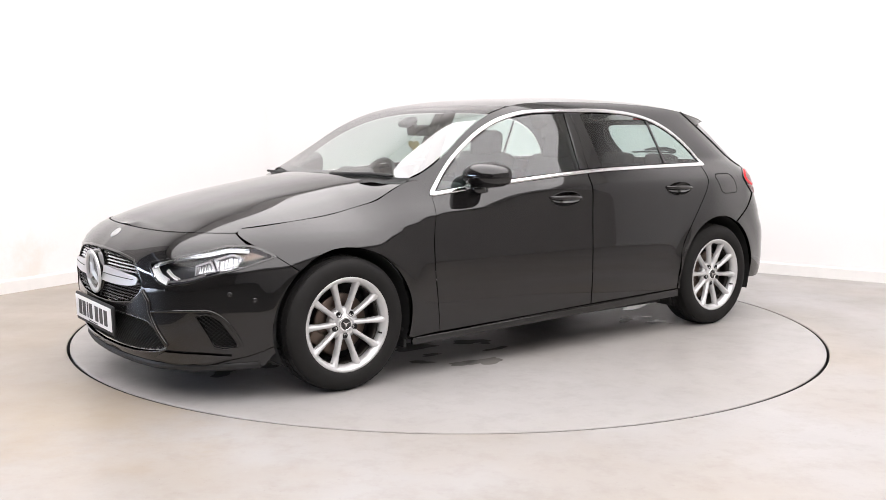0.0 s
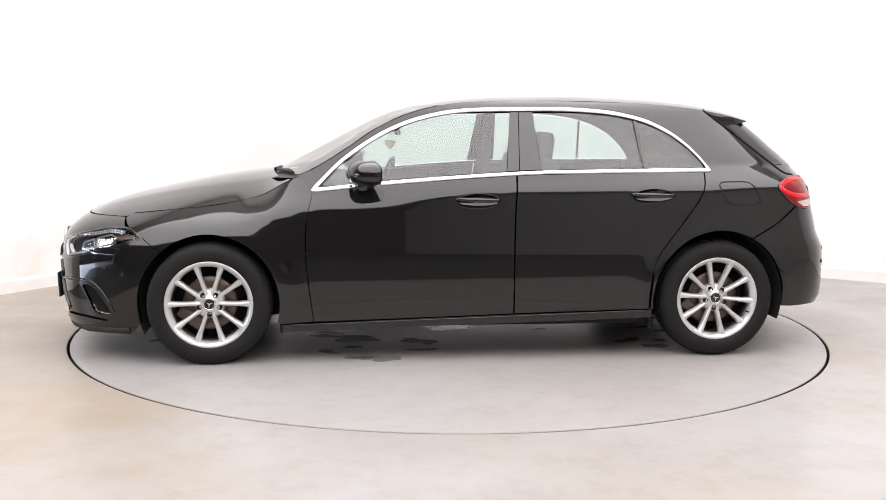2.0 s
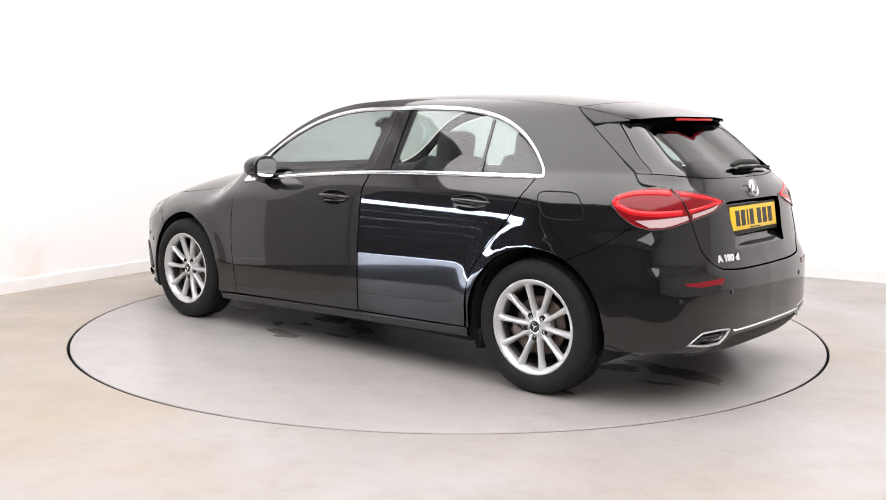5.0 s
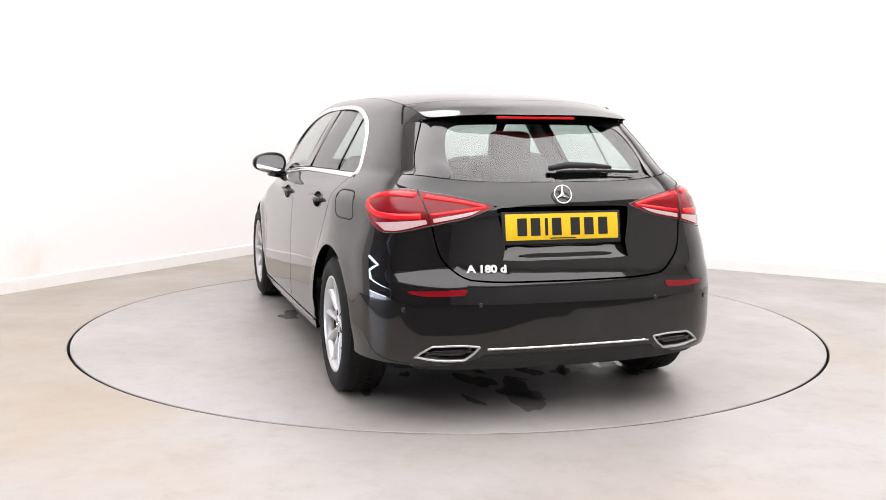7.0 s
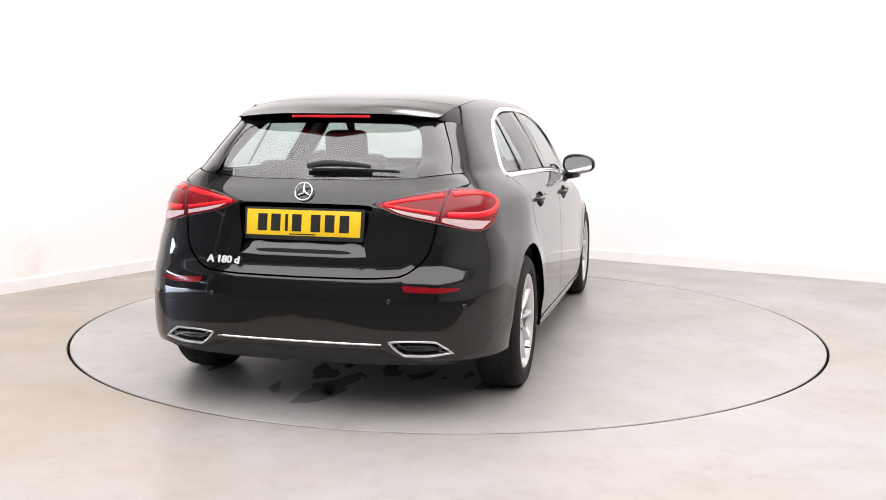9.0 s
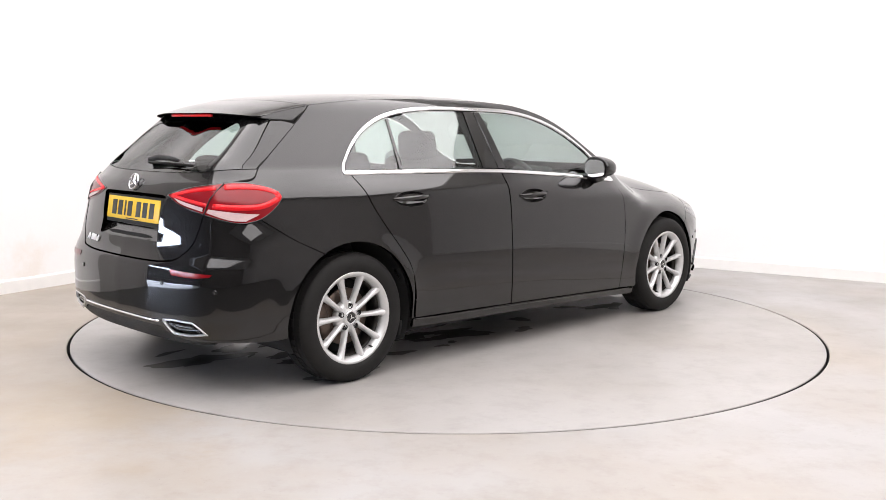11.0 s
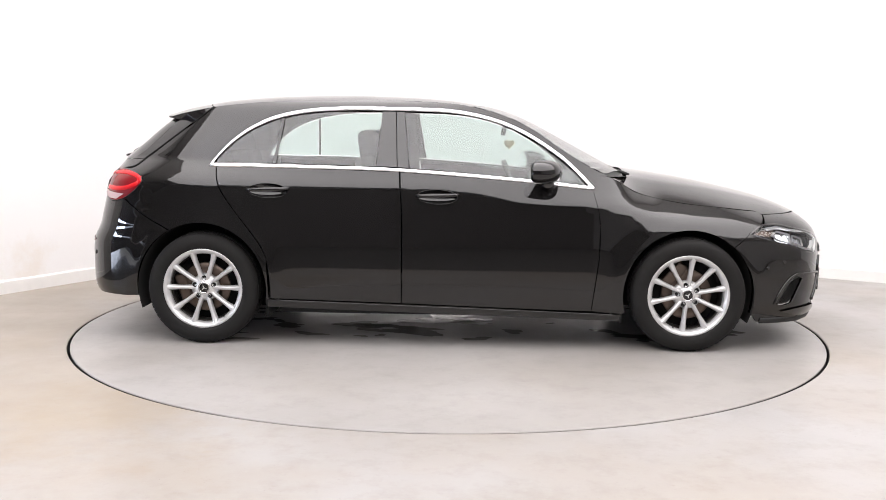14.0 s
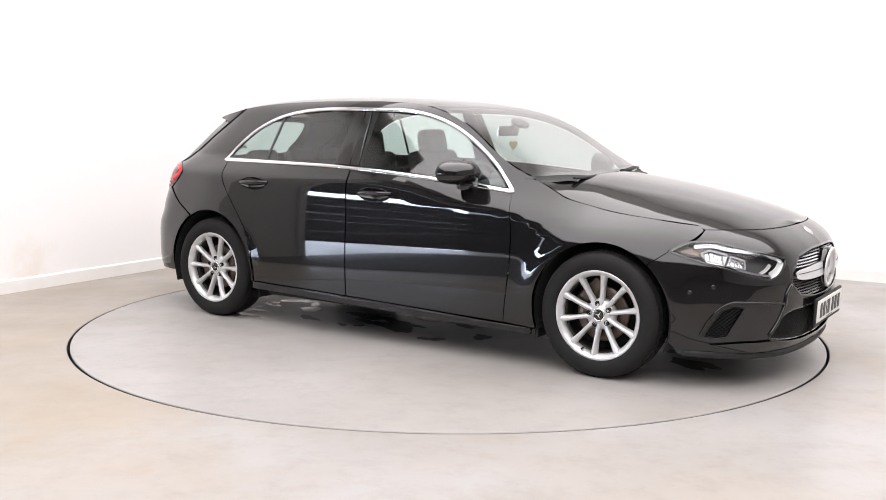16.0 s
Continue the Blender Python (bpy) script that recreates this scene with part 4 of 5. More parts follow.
# ---- wheels ----
def build_wheel():
    """A ten-spoke alloy wheel with tyre and brake, its outer face towards +y, its axle at the origin."""
    wheel = new("wheel")
    bm = bmesh.new()
    R = .318
    prof = [(.222, -.095), (.232, -.102), (.262, -.108), (.288, -.104), (.306, -.092), (.315, -.075), (R, -.05), (R, .05), (.315, .075), (.306, .090), (.290, .101), (.262, .106), (.240, .101), (.226, .094), (.222, .085), (.214, .0)]
    lathe(bm, prof, 96)
    part("tyre", bm, RUBBER, wheel)
    # tread blocks
    bm = bmesh.new()
    n = 60
    for k, (y0, y1) in enumerate(((-.078, -.046), (-.036, -.004), (.004, .036), (.046, .078))):
        for i in range(n):
            t0, t1 = 2 * math.pi * (i + .06 + .25 * (k % 2)) / n, 2 * math.pi * (i + .86 + .25 * (k % 2)) / n
            sl = .012 * (1 if k < 2 else -1)
            vs = []
            for r in (R - .004, R + .0045 - (.006 if k in (0, 3) else 0)):
                for t, y, o in ((t0, y0, 0), (t1, y0, 0), (t1, y1, sl), (t0, y1, sl)):
                    vs.append(bm.verts.new((r * math.cos(t + o), y, r * math.sin(t + o))))
            for f in ((4, 5, 6, 7), (0, 1, 5, 4), (1, 2, 6, 5), (2, 3, 7, 6), (3, 0, 4, 7)):
                bm.faces.new([vs[j] for j in f])
    bmesh.ops.recalc_face_normals(bm, faces=bm.faces)
    part("tread", bm, RUBBER, wheel, smooth=False)
    # rim barrel and lip
    bm = bmesh.new()
    lathe(bm, [(.224, .084), (.229, .089), (.2285, .094), (.222, .096), (.215, .094), (.209, .088), (.198, .074), (.196, .050), (.200, .045), (.208, .06)], 96)
    part("rim", bm, ALLOY, wheel, "silver alloy rim")
    # barrel behind the spokes: its dark colour stands in for shade
    bm = bmesh.new()
    lathe(bm, [(.197, .052), (.192, .02), (.192, -.09), (.224, -.095), (.224, -.088), (.200, -.08), (.200, .045)], 96)
    part("barrel", bm, SHADED_METAL, wheel, "inner barrel coloured dark for the shade inside the wheel")
    # spokes: each widens into the lip
    for i in range(10):
        bm = bmesh.new()
        a = radians(90 + 36 * i)
        rows = []
        for r, w, y, dep in ((.045, .0145, .064, .035), (.075, .0105, .070, .034), (.11, .0095, .075, .032), (.15, .0105, .079, .030), (.185, .0135, .082, .028), (.203, .0160, .086, .026), (.216, .0185, .089, .02)):
            row = []
            for k, (u, d) in enumerate(((-1.25, -dep), (-1.0, -.007), (-.35, 0), (.35, 0), (1.0, -.007), (1.25, -dep))):
                x = r
                t = u * w
                row.append(bm.verts.new((x * math.cos(a) - t * math.sin(a), y + d, x * math.sin(a) + t * math.cos(a))))
            rows.append(row)
        for r0, r1 in zip(rows, rows[1:]):
            for k in range(5):
                bm.faces.new((r0[k], r0[k + 1], r1[k + 1], r1[k]))
        bmesh.ops.recalc_face_normals(bm, faces=bm.faces)
        for f in bm.faces:
            if f.normal.y < -.2:
                f.normal_flip()
        part("spoke", bm, ALLOY, wheel)
    bm = bmesh.new()
    lathe(bm, [(.005, .070), (.036, .070), (.041, .066), (.060, .060), (.076, .052), (.080, .030), (.08, .0), (.005, 0)], 48)
    part("hub", bm, ALLOY, wheel, "silver wheel hub")
    bm = bmesh.new()
    lathe(bm, [(.002, .0735), (.024, .0735), (.0265, .0715), (.0265, .066), (.002, .066)], 32)
    cap = part("hub_cap", bm, GLOSS, wheel, "small black hub cap with silver star")
    bm = bmesh.new()
    lathe(bm, [(.0275, .074), (.0345, .0725), (.036, .069), (.0275, .069)], 40)
    for k in range(3):
        a = radians(90 + 120 * k)
        vs = [bm.verts.new((r * math.cos(a + d), .0755, r * math.sin(a + d))) for r, d in ((.021, 0), (.0045, .9), (.0035, math.pi), (.0045, -.9))]
        bm.faces.new(vs)
    part("star", bm, CHROME, cap, "silver three-pointed star")
    # bolt holes as shallow black cups, their shade put into the colour
    for k in range(5):
        a = radians(90 + 18 + 72 * k)
        bm = bmesh.new()
        m = Matrix.Translation((.056 * math.cos(a), 0, .056 * math.sin(a)))
        lathe(bm, [(.002, .0625), (.010, .0625), (.0115, .067), (.0135, .0675), (.0135, .055), (.002, .055)], 16)
        bmesh.ops.transform(bm, matrix=m, verts=bm.verts)
        part("dark_bolt_hole", bm, DARK, wheel)
    bm = bmesh.new()
    lathe(bm, [(.06, .022), (.138, .022), (.140, .019), (.140, .004), (.138, .001), (.06, .001)], 64)
    part("brake_disc", bm, STEEL, wheel, "worn steel brake disc")
    bm = bmesh.new()
    box_mesh(bm, (.07, .07, .17), Matrix.Translation((.125, -.005, .03)), .015)
    part("brake_caliper", bm, STEEL, wheel)
    bm = bmesh.new()
    lathe(bm, [(.01, -.03), (.19, -.03), (.19, -.04), (.01, -.04)], 48)
    part("inner_shield", bm, DARK, wheel)
    bm = bmesh.new()
    tube(bm, [(-.0595, .070, -.183), (-.0605, .094, -.187)], .004)
    part("valve", bm, RUBBER, wheel)
    return wheel


wheel0 = build_wheel()
wheel0.parent = car
WHEELS = [(AF, .775, 0, 54), (-1.3645, .77, 0, 49), (AF, -.775, 180, -42), (-1.3645, -.77, 180, 18)]
for i, (x, y, rz, spin) in enumerate(WHEELS):
    m = Matrix.Translation((x, y, .318)) @ Matrix.Rotation(radians(rz), 4, "Z") @ Matrix.Rotation(radians(spin), 4, "Y")
    if i == 0:
        wheel0.matrix_basis = m
    else:
        copy_thing(wheel0, m)


def underbody():
    """Arch liners, floor pan and the dark inner shell that closes the body."""
    for x0, r in ((AF, RF), (-1.3645, RR)):
        for sg in (1, -1):
            bm = bmesh.new()
            rows = []
            for y in (.845, .52):
                rows.append([bm.verts.new((x0 + (r + .004) * math.cos(radians(a)), y * sg, .32 + (r + .004) * math.sin(radians(a)))) for a in range(-25, 206, 7)])
            for i in range(len(rows[0]) - 1):
                bm.faces.new((rows[0][i], rows[0][i + 1], rows[1][i + 1], rows[1][i]))
            bm.faces.new(rows[1])
            part("arch_liner", bm, DARK, car)
    bm = bmesh.new()
    box_mesh(bm, (1.90, 1.58, .20), Matrix.Translation((0, 0, .27)), .03)
    box_mesh(bm, (4.0, 1.02, .14), Matrix.Translation((.02, 0, .315)), .03)
    box_mesh(bm, (.75, 1.0, .5), Matrix.Translation((1.60, 0, .47)), .05)
    box_mesh(bm, (.70, .98, .42), Matrix.Translation((-1.65, 0, .49)), .05)
    part("floor_pan", bm, DARK, car)
    for x in (.998, -1.008):
        for sg in (1, -1):
            bm = bmesh.new()
            box_mesh(bm, (.02, .26, .10), Matrix.Translation((x, .68 * sg, .20)), .006)
            part("mud_flap", bm, PLASTIC, car)


underbody()


# ---- lamps, badges, handles, mirrors ----
WHITEMETAL = material("bright_badge", (0.80, 0.80, 0.80), 0.28, 0.3, noise_amt=.02)
def star_shape(bm, c, r, m, ring_w=.08, thick=.004):
    """A three-pointed star in a ring, flat in its own x, y; m places it."""
    n0 = len(bm.verts)
    steps = 48
    prof = [(1 - ring_w, 0), (1 - ring_w, thick), (1, thick), (1, 0)]
    rows = [[bm.verts.new((r * k * math.cos(2 * math.pi * i / steps), r * k * math.sin(2 * math.pi * i / steps), h)) for i in range(steps)] for k, h in prof]
    for a, b in zip(rows, rows[1:]):
        for i in range(steps):
            bm.faces.new((a[i], a[(i + 1) % steps], b[(i + 1) % steps], b[i]))
    for k in range(3):
        a = radians(90 + 120 * k)
        tip = bm.verts.new((.93 * r * math.cos(a), .93 * r * math.sin(a), thick))
        ctr = bm.verts.new((0, 0, thick + r * .10))
        for sg in (1, -1):
            b = a + sg * radians(60)
            side_v = bm.verts.new((.17 * r * math.cos(b), .17 * r * math.sin(b), 0))
            tipb = bm.verts.new((.93 * r * math.cos(a + sg * .035), .93 * r * math.sin(a + sg * .035), 0))
            bm.faces.new((ctr, side_v, tipb, tip) if sg < 0 else (ctr, tip, tipb, side_v))
    bm.verts.ensure_lookup_table()
    bmesh.ops.transform(bm, matrix=m, verts=[bm.verts[i] for i in range(n0, len(bm.verts))])
    return bm


FACE_FWD = Matrix(((0, 0, 1, 0), (1, 0, 0, 0), (0, 1, 0, 0), (0, 0, 0, 1)))      # own z ahead, x to the left, y up
FACE_BACK = Matrix(((0, 0, -1, 0), (-1, 0, 0, 0), (0, 1, 0, 0), (0, 0, 0, 1)))   # own z to the rear, x to the right, y up


def lattice(name, poly, pitch, width, mat, parent, lift, slope=1.0, thick=.008, mirror=False, fn=ring):
    """Crossed slanted bars that fill an outline on the skin."""
    p = np.array(poly)
    lo, hi = p.min(0), p.max(0)
    bm = bmesh.new()
    span = (hi[1] - lo[1])
    for sg in (1, -1):
        k = lo[0] - span / slope
        while k < hi[0] + span / slope:
            zs = np.arange(lo[1], hi[1] + .001, .006)
            ss = k + (zs - lo[1]) / slope if sg > 0 else k + (hi[1] - zs) / slope
            ok = inside(poly, np.stack([ss, zs], -1))
            i = 0
            while i < len(zs):
                if ok[i]:
                    j = i
                    while j + 1 < len(zs) and ok[j + 1]:
                        j += 1
                    if j - i >= 1:
                        rows = []
                        for du, h in ((-.5, lift - thick), (-.35, lift), (.35, lift), (.5, lift - thick)):
                            uv = np.stack([ss[[i, (i + j) // 2, j]] + du * width, zs[[i, (i + j) // 2, j]]], -1)
                            n = normals_of(fn, uv)
                            q = fn(uv[:, 0], uv[:, 1])
                            n = np.where((np.sum(n * (q - np.array([0, 0, .4])), 1) < 0)[:, None], -n, n)
                            q = q + n * h
                            if mirror:
                                q = q * [1, -1, 1]
                            rows.append([bm.verts.new(v) for v in q])
                        for r0, r1 in zip(rows, rows[1:]):
                            for e in range(2):
                                bm.faces.new((r0[e], r0[e + 1], r1[e + 1], r1[e]))
                    i = j + 1
                else:
                    i += 1
            k += pitch
    bmesh.ops.recalc_face_normals(bm, faces=bm.faces)
    return part(name, bm, mat, parent, smooth=False)


def front_face():
    gr, lw = twoside(GRILLE), twoside(LOWER)
    # pins of the upper grille
    bm = bmesh.new()
    gi = np.array(inset(gr, .008))
    pitch = .0235
    for r, z in enumerate(np.arange(.415, .66, pitch * .62)):
        ss = np.arange(-.55, .55, pitch) + (pitch / 2 if r % 2 else 0)
        ok = inside(gi, np.stack([ss, np.full(len(ss), z)], -1))
        for s in ss[ok]:
            if abs(z - .545) < .028 or math.hypot(s, z - .541) < .10:
                continue
            c = ring(s, z)
            for dx, sy, sz in ((-.02, .0085, .0055), ):
                v = [bm.verts.new((c[0] - .016, c[1] + a * sy, z + b * sz)) for a, b in ((-1, 0), (0, -1), (1, 0), (0, 1))]
                t = bm.verts.new((c[0] - .003, c[1], z))
                for i in range(4):
                    bm.faces.new((v[i], v[(i + 1) % 4], t))
    tagged(part("grille_studding", bm, STUD, BUMPER, smooth=False), "black diamond studded grille", kind="stuff")
    lattice("grille_mesh", gr, pitch, .0035, GLOSS, BUMPER, -.018, slope=.72)
    ribbon("grille_frame", ring, gr, .010, GLOSS, BUMPER, lift=.001, closed=True)
    # bright bar with its star
    bar = twoside(path(FR((0, .582), (.2, .578), (.40, .565), (.437, .553)), FR((.437, .553), (.425, .527), (.3, .512), (0, .512))))
    skin("grille_bar", ring, bar, BRIGHTBAR, BUMPER, lift=.010, lip=.03, label="broad satin silver grille bar")
    groove = [front(y, .546) for y in np.linspace(.41, .10, 14)]
    for sg in (1, -1):
        ribbon("bar_groove", ring, groove, .004, DARK, BUMPER, lift=.0115, mirror=sg < 0)
    m = Matrix.Translation((2.250, .004, .541)) @ Matrix.Rotation(radians(4), 4, "Y") @ FACE_FWD
    bm = bmesh.new()
    lathe(bm, [(.001, .012), (.084, .010), (.098, .004), (.104, -.004), (.104, -.03), (.001, -.03)], 56, axis="Z", close=True)
    bmesh.ops.transform(bm, matrix=m, verts=bm.verts)
    disc = part("badge_disc", bm, GLOSS, BUMPER, "gloss black round badge")
    bm = bmesh.new()
    star_shape(bm, None, .103, m @ Matrix.Translation((0, 0, .010)), .20, .009)
    part("star", bm, BRIGHTBAR, disc, "large silver three-pointed star in a ring")
    # small round emblem on the nose
    p = ring(0.0, .722)
    m = Matrix.Translation((p[0] + .001, 0, .722)) @ Matrix.Rotation(radians(-50), 4, "Y") @ FACE_FWD
    bm = bmesh.new()
    lathe(bm, [(.001, .002), (.029, .002), (.031, 0), (.031, -.004), (.001, -.004)], 32, axis="Z")
    bmesh.ops.transform(bm, matrix=m, verts=bm.verts)
    part("nose_emblem", bm, SATIN, BUMPER, "small round silver nose emblem")
    # lower intake and side vents
    lattice("intake_mesh", lw, .020, .0032, PLASTIC, BUMPER, -.018, slope=.8)
    ribbon("intake_frame", ring, lw, .006, GLOSS, BUMPER, lift=.0015, closed=True)
    for mr in (False, True):
        lattice("vent_mesh", VENT, .022, .004, PLASTIC, BUMPER, -.012, slope=.8, mirror=mr)
        ribbon("vent_frame", ring, VENT, .006, PAINT, BUMPER, lift=.0015, closed=True, mirror=mr)
        # blade under the vent, with its step
        bl = path(FR((.50, .205), (.56, .238)) , FR((.56, .238)) + SD((2.03, .236), (1.95, .228), (1.90, .222)), SD((1.90, .222), (1.98, .20)) + FR((.6, .188), (.50, .205)))
        skin("bumper_blade", ring, bl, GLOSS, BUMPER, lift=.012, lip=.02, mirror=mr, label="gloss black bumper blade")
    for y, z in ((.62, .50),):
        for mr in (1, -1):
            for s in (side(1.91, .50), side(1.81, .47)):
                p = ring(*s)
                bm = bmesh.new()
                lathe(bm, [(.001, .003), (.010, .003), (.012, 0), (.012, -.004), (.001, -.004)], 20, axis="Z")
                nn = normals_of(ring, np.array([s]))[0]
                nn = nn if nn[1] > 0 else -nn
                q = Vector((nn[0], nn[1] * mr, nn[2])).to_track_quat("Z", "Y").to_matrix().to_4x4()
                bmesh.ops.transform(bm, matrix=Matrix.Translation((p[0], p[1] * mr, p[2])) @ q, verts=bm.verts)
                part("parking_sensor", bm, PAINT, BUMPER)
    # pressed edges round the intakes
    for mr in (False, True):
        ribbon("bumper_crease", ring, spline(FR((.462, .505), (.497, .455), (.500, .415), (.530, .345), (.575, .262))), .016, PAINT, BUMPER, lift=.009, mirror=mr)
        ribbon("bumper_crease", ring, spline(FR((.502, .412), (.57, .422)) + SD((2.05, .428), (1.985, .425), (1.93, .385), (1.885, .32), (1.86, .262))), .014, PAINT, BUMPER, lift=.008, mirror=mr)
    # chin lip
    lip = [front(y, .158) for y in np.linspace(.001, .5, 20)] + SD((2.03, .162), (1.9, .168), (1.78, .172))
    full = [(-s, z) for s, z in reversed(lip)] + lip
    ribbon("chin_lip", ring, full, .03, PLASTIC, BUMPER, lift=.010)


front_face()


def plate(name, label, w, h, mat, m, parent):
    """A number plate; its characters are plain bars."""
    pl = new(name)
    pl.parent = parent
    tagged(pl, label)
    pl.matrix_basis = m
    bm = bmesh.new()
    box_mesh(bm, (w + .03, h + .030, .014), Matrix.Translation((0, -.004, -.008)), .006)
    part("plate_holder", bm, PLASTIC, pl)
    bm = bmesh.new()
    box_mesh(bm, (w, h, .004), Matrix.Translation((0, 0, .002)), .001)
    part("plate_face", bm, mat, pl)
    for k, x in enumerate((-.186, -.125, -.075, -.028, .058, .122, .188)):
        wd = .05 if k != 2 else .015
        bm = bmesh.new()
        box_mesh(bm, (wd * .86, .074, .002), Matrix.Translation((x, 0, .0048)), 0)
        part("character_bar", bm, INK, pl, smooth=False)
    bm = bmesh.new()
    box_mesh(bm, (.12, .005, .001), Matrix.Translation((0, -.049, .0045)), 0)
    part("small_print_bar", bm, INK, pl, smooth=False)
    return pl


plate("front_plate", "white number plate with black bars in a black holder", .52, .111, WHITE, Matrix.Translation((2.270, .004, .342)) @ Matrix.Rotation(radians(2), 4, "Y") @ FACE_FWD, car)
plate("rear_plate", "yellow number plate with black bars in the tailgate recess", .52, .111, YELLOW, Matrix.Translation((-2.046, .007, .829)) @ Matrix.Rotation(radians(9), 4, "Y") @ FACE_BACK, car)


def rear_badges():
    m = Matrix.Translation((-2.038, .006, .964)) @ Matrix.Rotation(radians(20), 4, "Y") @ FACE_BACK
    bm = bmesh.new()
    star_shape(bm, None, .041, m, .10, .006)
    part("star", bm, CHROME, GATE, "chrome three-pointed star in a ring")
    cu = bpy.data.curves.new("model_badge", "FONT")
    cu.body, cu.size, cu.extrude, cu.offset, cu.align_x = "A 180 d", .050, .002, .0022, "CENTER"
    tmp = bpy.data.objects.new("model_badge", cu)
    scene.collection.objects.link(tmp)
    me = bpy.data.meshes.new_from_object(tmp.evaluated_get(bpy.context.evaluated_depsgraph_get()))
    bpy.data.objects.remove(tmp)
    bm = bmesh.new()
    bm.from_mesh(me)
    p = ring(*rear(.363, .67))
    mm = Matrix.Translation((p[0] - .013, .363, .651)) @ Matrix.Rotation(radians(-9), 4, "Z") @ Matrix.Rotation(radians(15), 4, "Y") @ FACE_BACK @ Matrix.Diagonal((1.03, .85, 1, 1))
    bmesh.ops.transform(bm, matrix=mm, verts=bm.verts)
    part("model_badge", bm, WHITEMETAL, GATE, "chrome model lettering", smooth=False)
    # rear wiper
    bm = bmesh.new()
    pts = []
    for y, z, up in ((.028, 1.058, .022), (-.06, 1.068, .032), (-.18, 1.066, .030), (-.265, 1.060, .024)):
        q = ring(*rear(abs(y), z))
        pts.append((q[0] - up, y, q[2] + up * .5))
    tube(bm, pts, [.012, .015, .013, .008], 10)
    wip = part("rear_wiper", bm, PLASTIC, GATE, "black rear wiper")
    bm = bmesh.new()
    pts = [(ring(*rear(abs(y), z))[0] - .022, y, z + .01) for y, z in ((-.0, 1.046), (-.2, 1.048), (-.3, 1.046), (-.395, 1.042))]
    tube(bm, pts, .006, 8)
    part("wiper_blade", bm, RUBBER, wip)
    # rear sensors
    for sg in (1, -1):
        for y, z in ((.70, .50), (.40, .52)):
            q = ring(*rear(y, z))
            bm = bmesh.new()
            lathe(bm, [(.001, .004), (.010, .004), (.012, 0), (.001, 0)], 18, axis="Z")
            nn = normals_of(ring, np.array([rear(y, z)]))[0]
            nn = nn if nn[0] < 0 else -nn
            rot = Vector((nn[0], nn[1] * sg, nn[2])).to_track_quat("Z", "Y").to_matrix().to_4x4()
            bmesh.ops.transform(bm, matrix=Matrix.Translation((q[0] + nn[0] * .006, (q[1] + nn[1] * .006) * sg, z)) @ rot, verts=bm.verts)
            part("parking_sensor", bm, PAINT, car)


rear_badges()


def head_lamps():
    for mr in (False, True):
        lamp = new("headlamp")
        lamp.parent = car
        tagged(lamp, "clear headlamp with dark inside and bright light strip")
        sg = -1 if mr else 1
        skin("housing", ring, inset(HEAD, .002), HOUSING, lamp, lift=-.055, lip=0, mirror=mr)
        skin("lens", ring, inset(HEAD, .003), CLEAR, lamp, lift=.001, lip=0, mirror=mr, label="clear lens")
        ribbon("lens_edge", ring, HEAD, .009, GLOSS, lamp, lift=.001, closed=True, mirror=mr)
        # light strip: along the top and down the inner edge
        top = [(s, z) for s, z in SD((1.80, .686), (1.88, .690), (1.95, .677)) + FR((.60, .655), (.54, .632), (.505, .615))]
        ribbon("light_strip", ring, spline(top), .017, REFLECTOR, lamp, lift=-.012, mirror=mr, label="silver daytime light strip")
        leg = FR((.505, .618), (.545, .575), (.585, .552))
        ribbon("light_strip", ring, spline(leg), .034, WHITE, lamp, lift=-.014, mirror=mr, label="white daytime light strip")
        low = FR((.585, .552)) + SD((2.06, .568), (2.0, .588))
        ribbon("lower_strip", ring, spline(low), .010, SATIN, lamp, lift=-.016, mirror=mr)
        leg2 = FR((.575, .605), (.60, .582), (.63, .565))
        ribbon("light_strip", ring, spline(leg2), .014, WHITE, lamp, lift=-.018, mirror=mr, label="white daytime light strip")
        for pts in (((2.035, .588), (2.025, .628), (1.968, .648), (1.958, .604)), ((1.946, .608), (1.950, .654), (1.872, .674), (1.838, .656), (1.872, .626))):
            loop = path(*[SD(a, b) for a, b in zip(pts, pts[1:] + pts[:1])])
            c = np.array(loop).mean(0)
            skin("reflector", ring, loop, REFLECTOR, lamp, lip=.012, grid=.008, mirror=mr, label="silver reflector bowl", bow=lambda q: -.038 + .5 * np.sum((q - c) ** 2, 1) / .08 + .004 * np.sin(q[:, 0] * 260))
            ribbon("bowl_edge", ring, loop, .006, SATIN, lamp, lift=-.014, closed=True, mirror=mr)
        wing = path(SD((1.74, .668), (1.80, .688), (1.86, .69)), SD((1.86, .69), (1.84, .648)), SD((1.84, .648), (1.74, .668)))
        skin("side_reflector", ring, wing, STEEL, lamp, lift=-.018, lip=0, mirror=mr)


head_lamps()


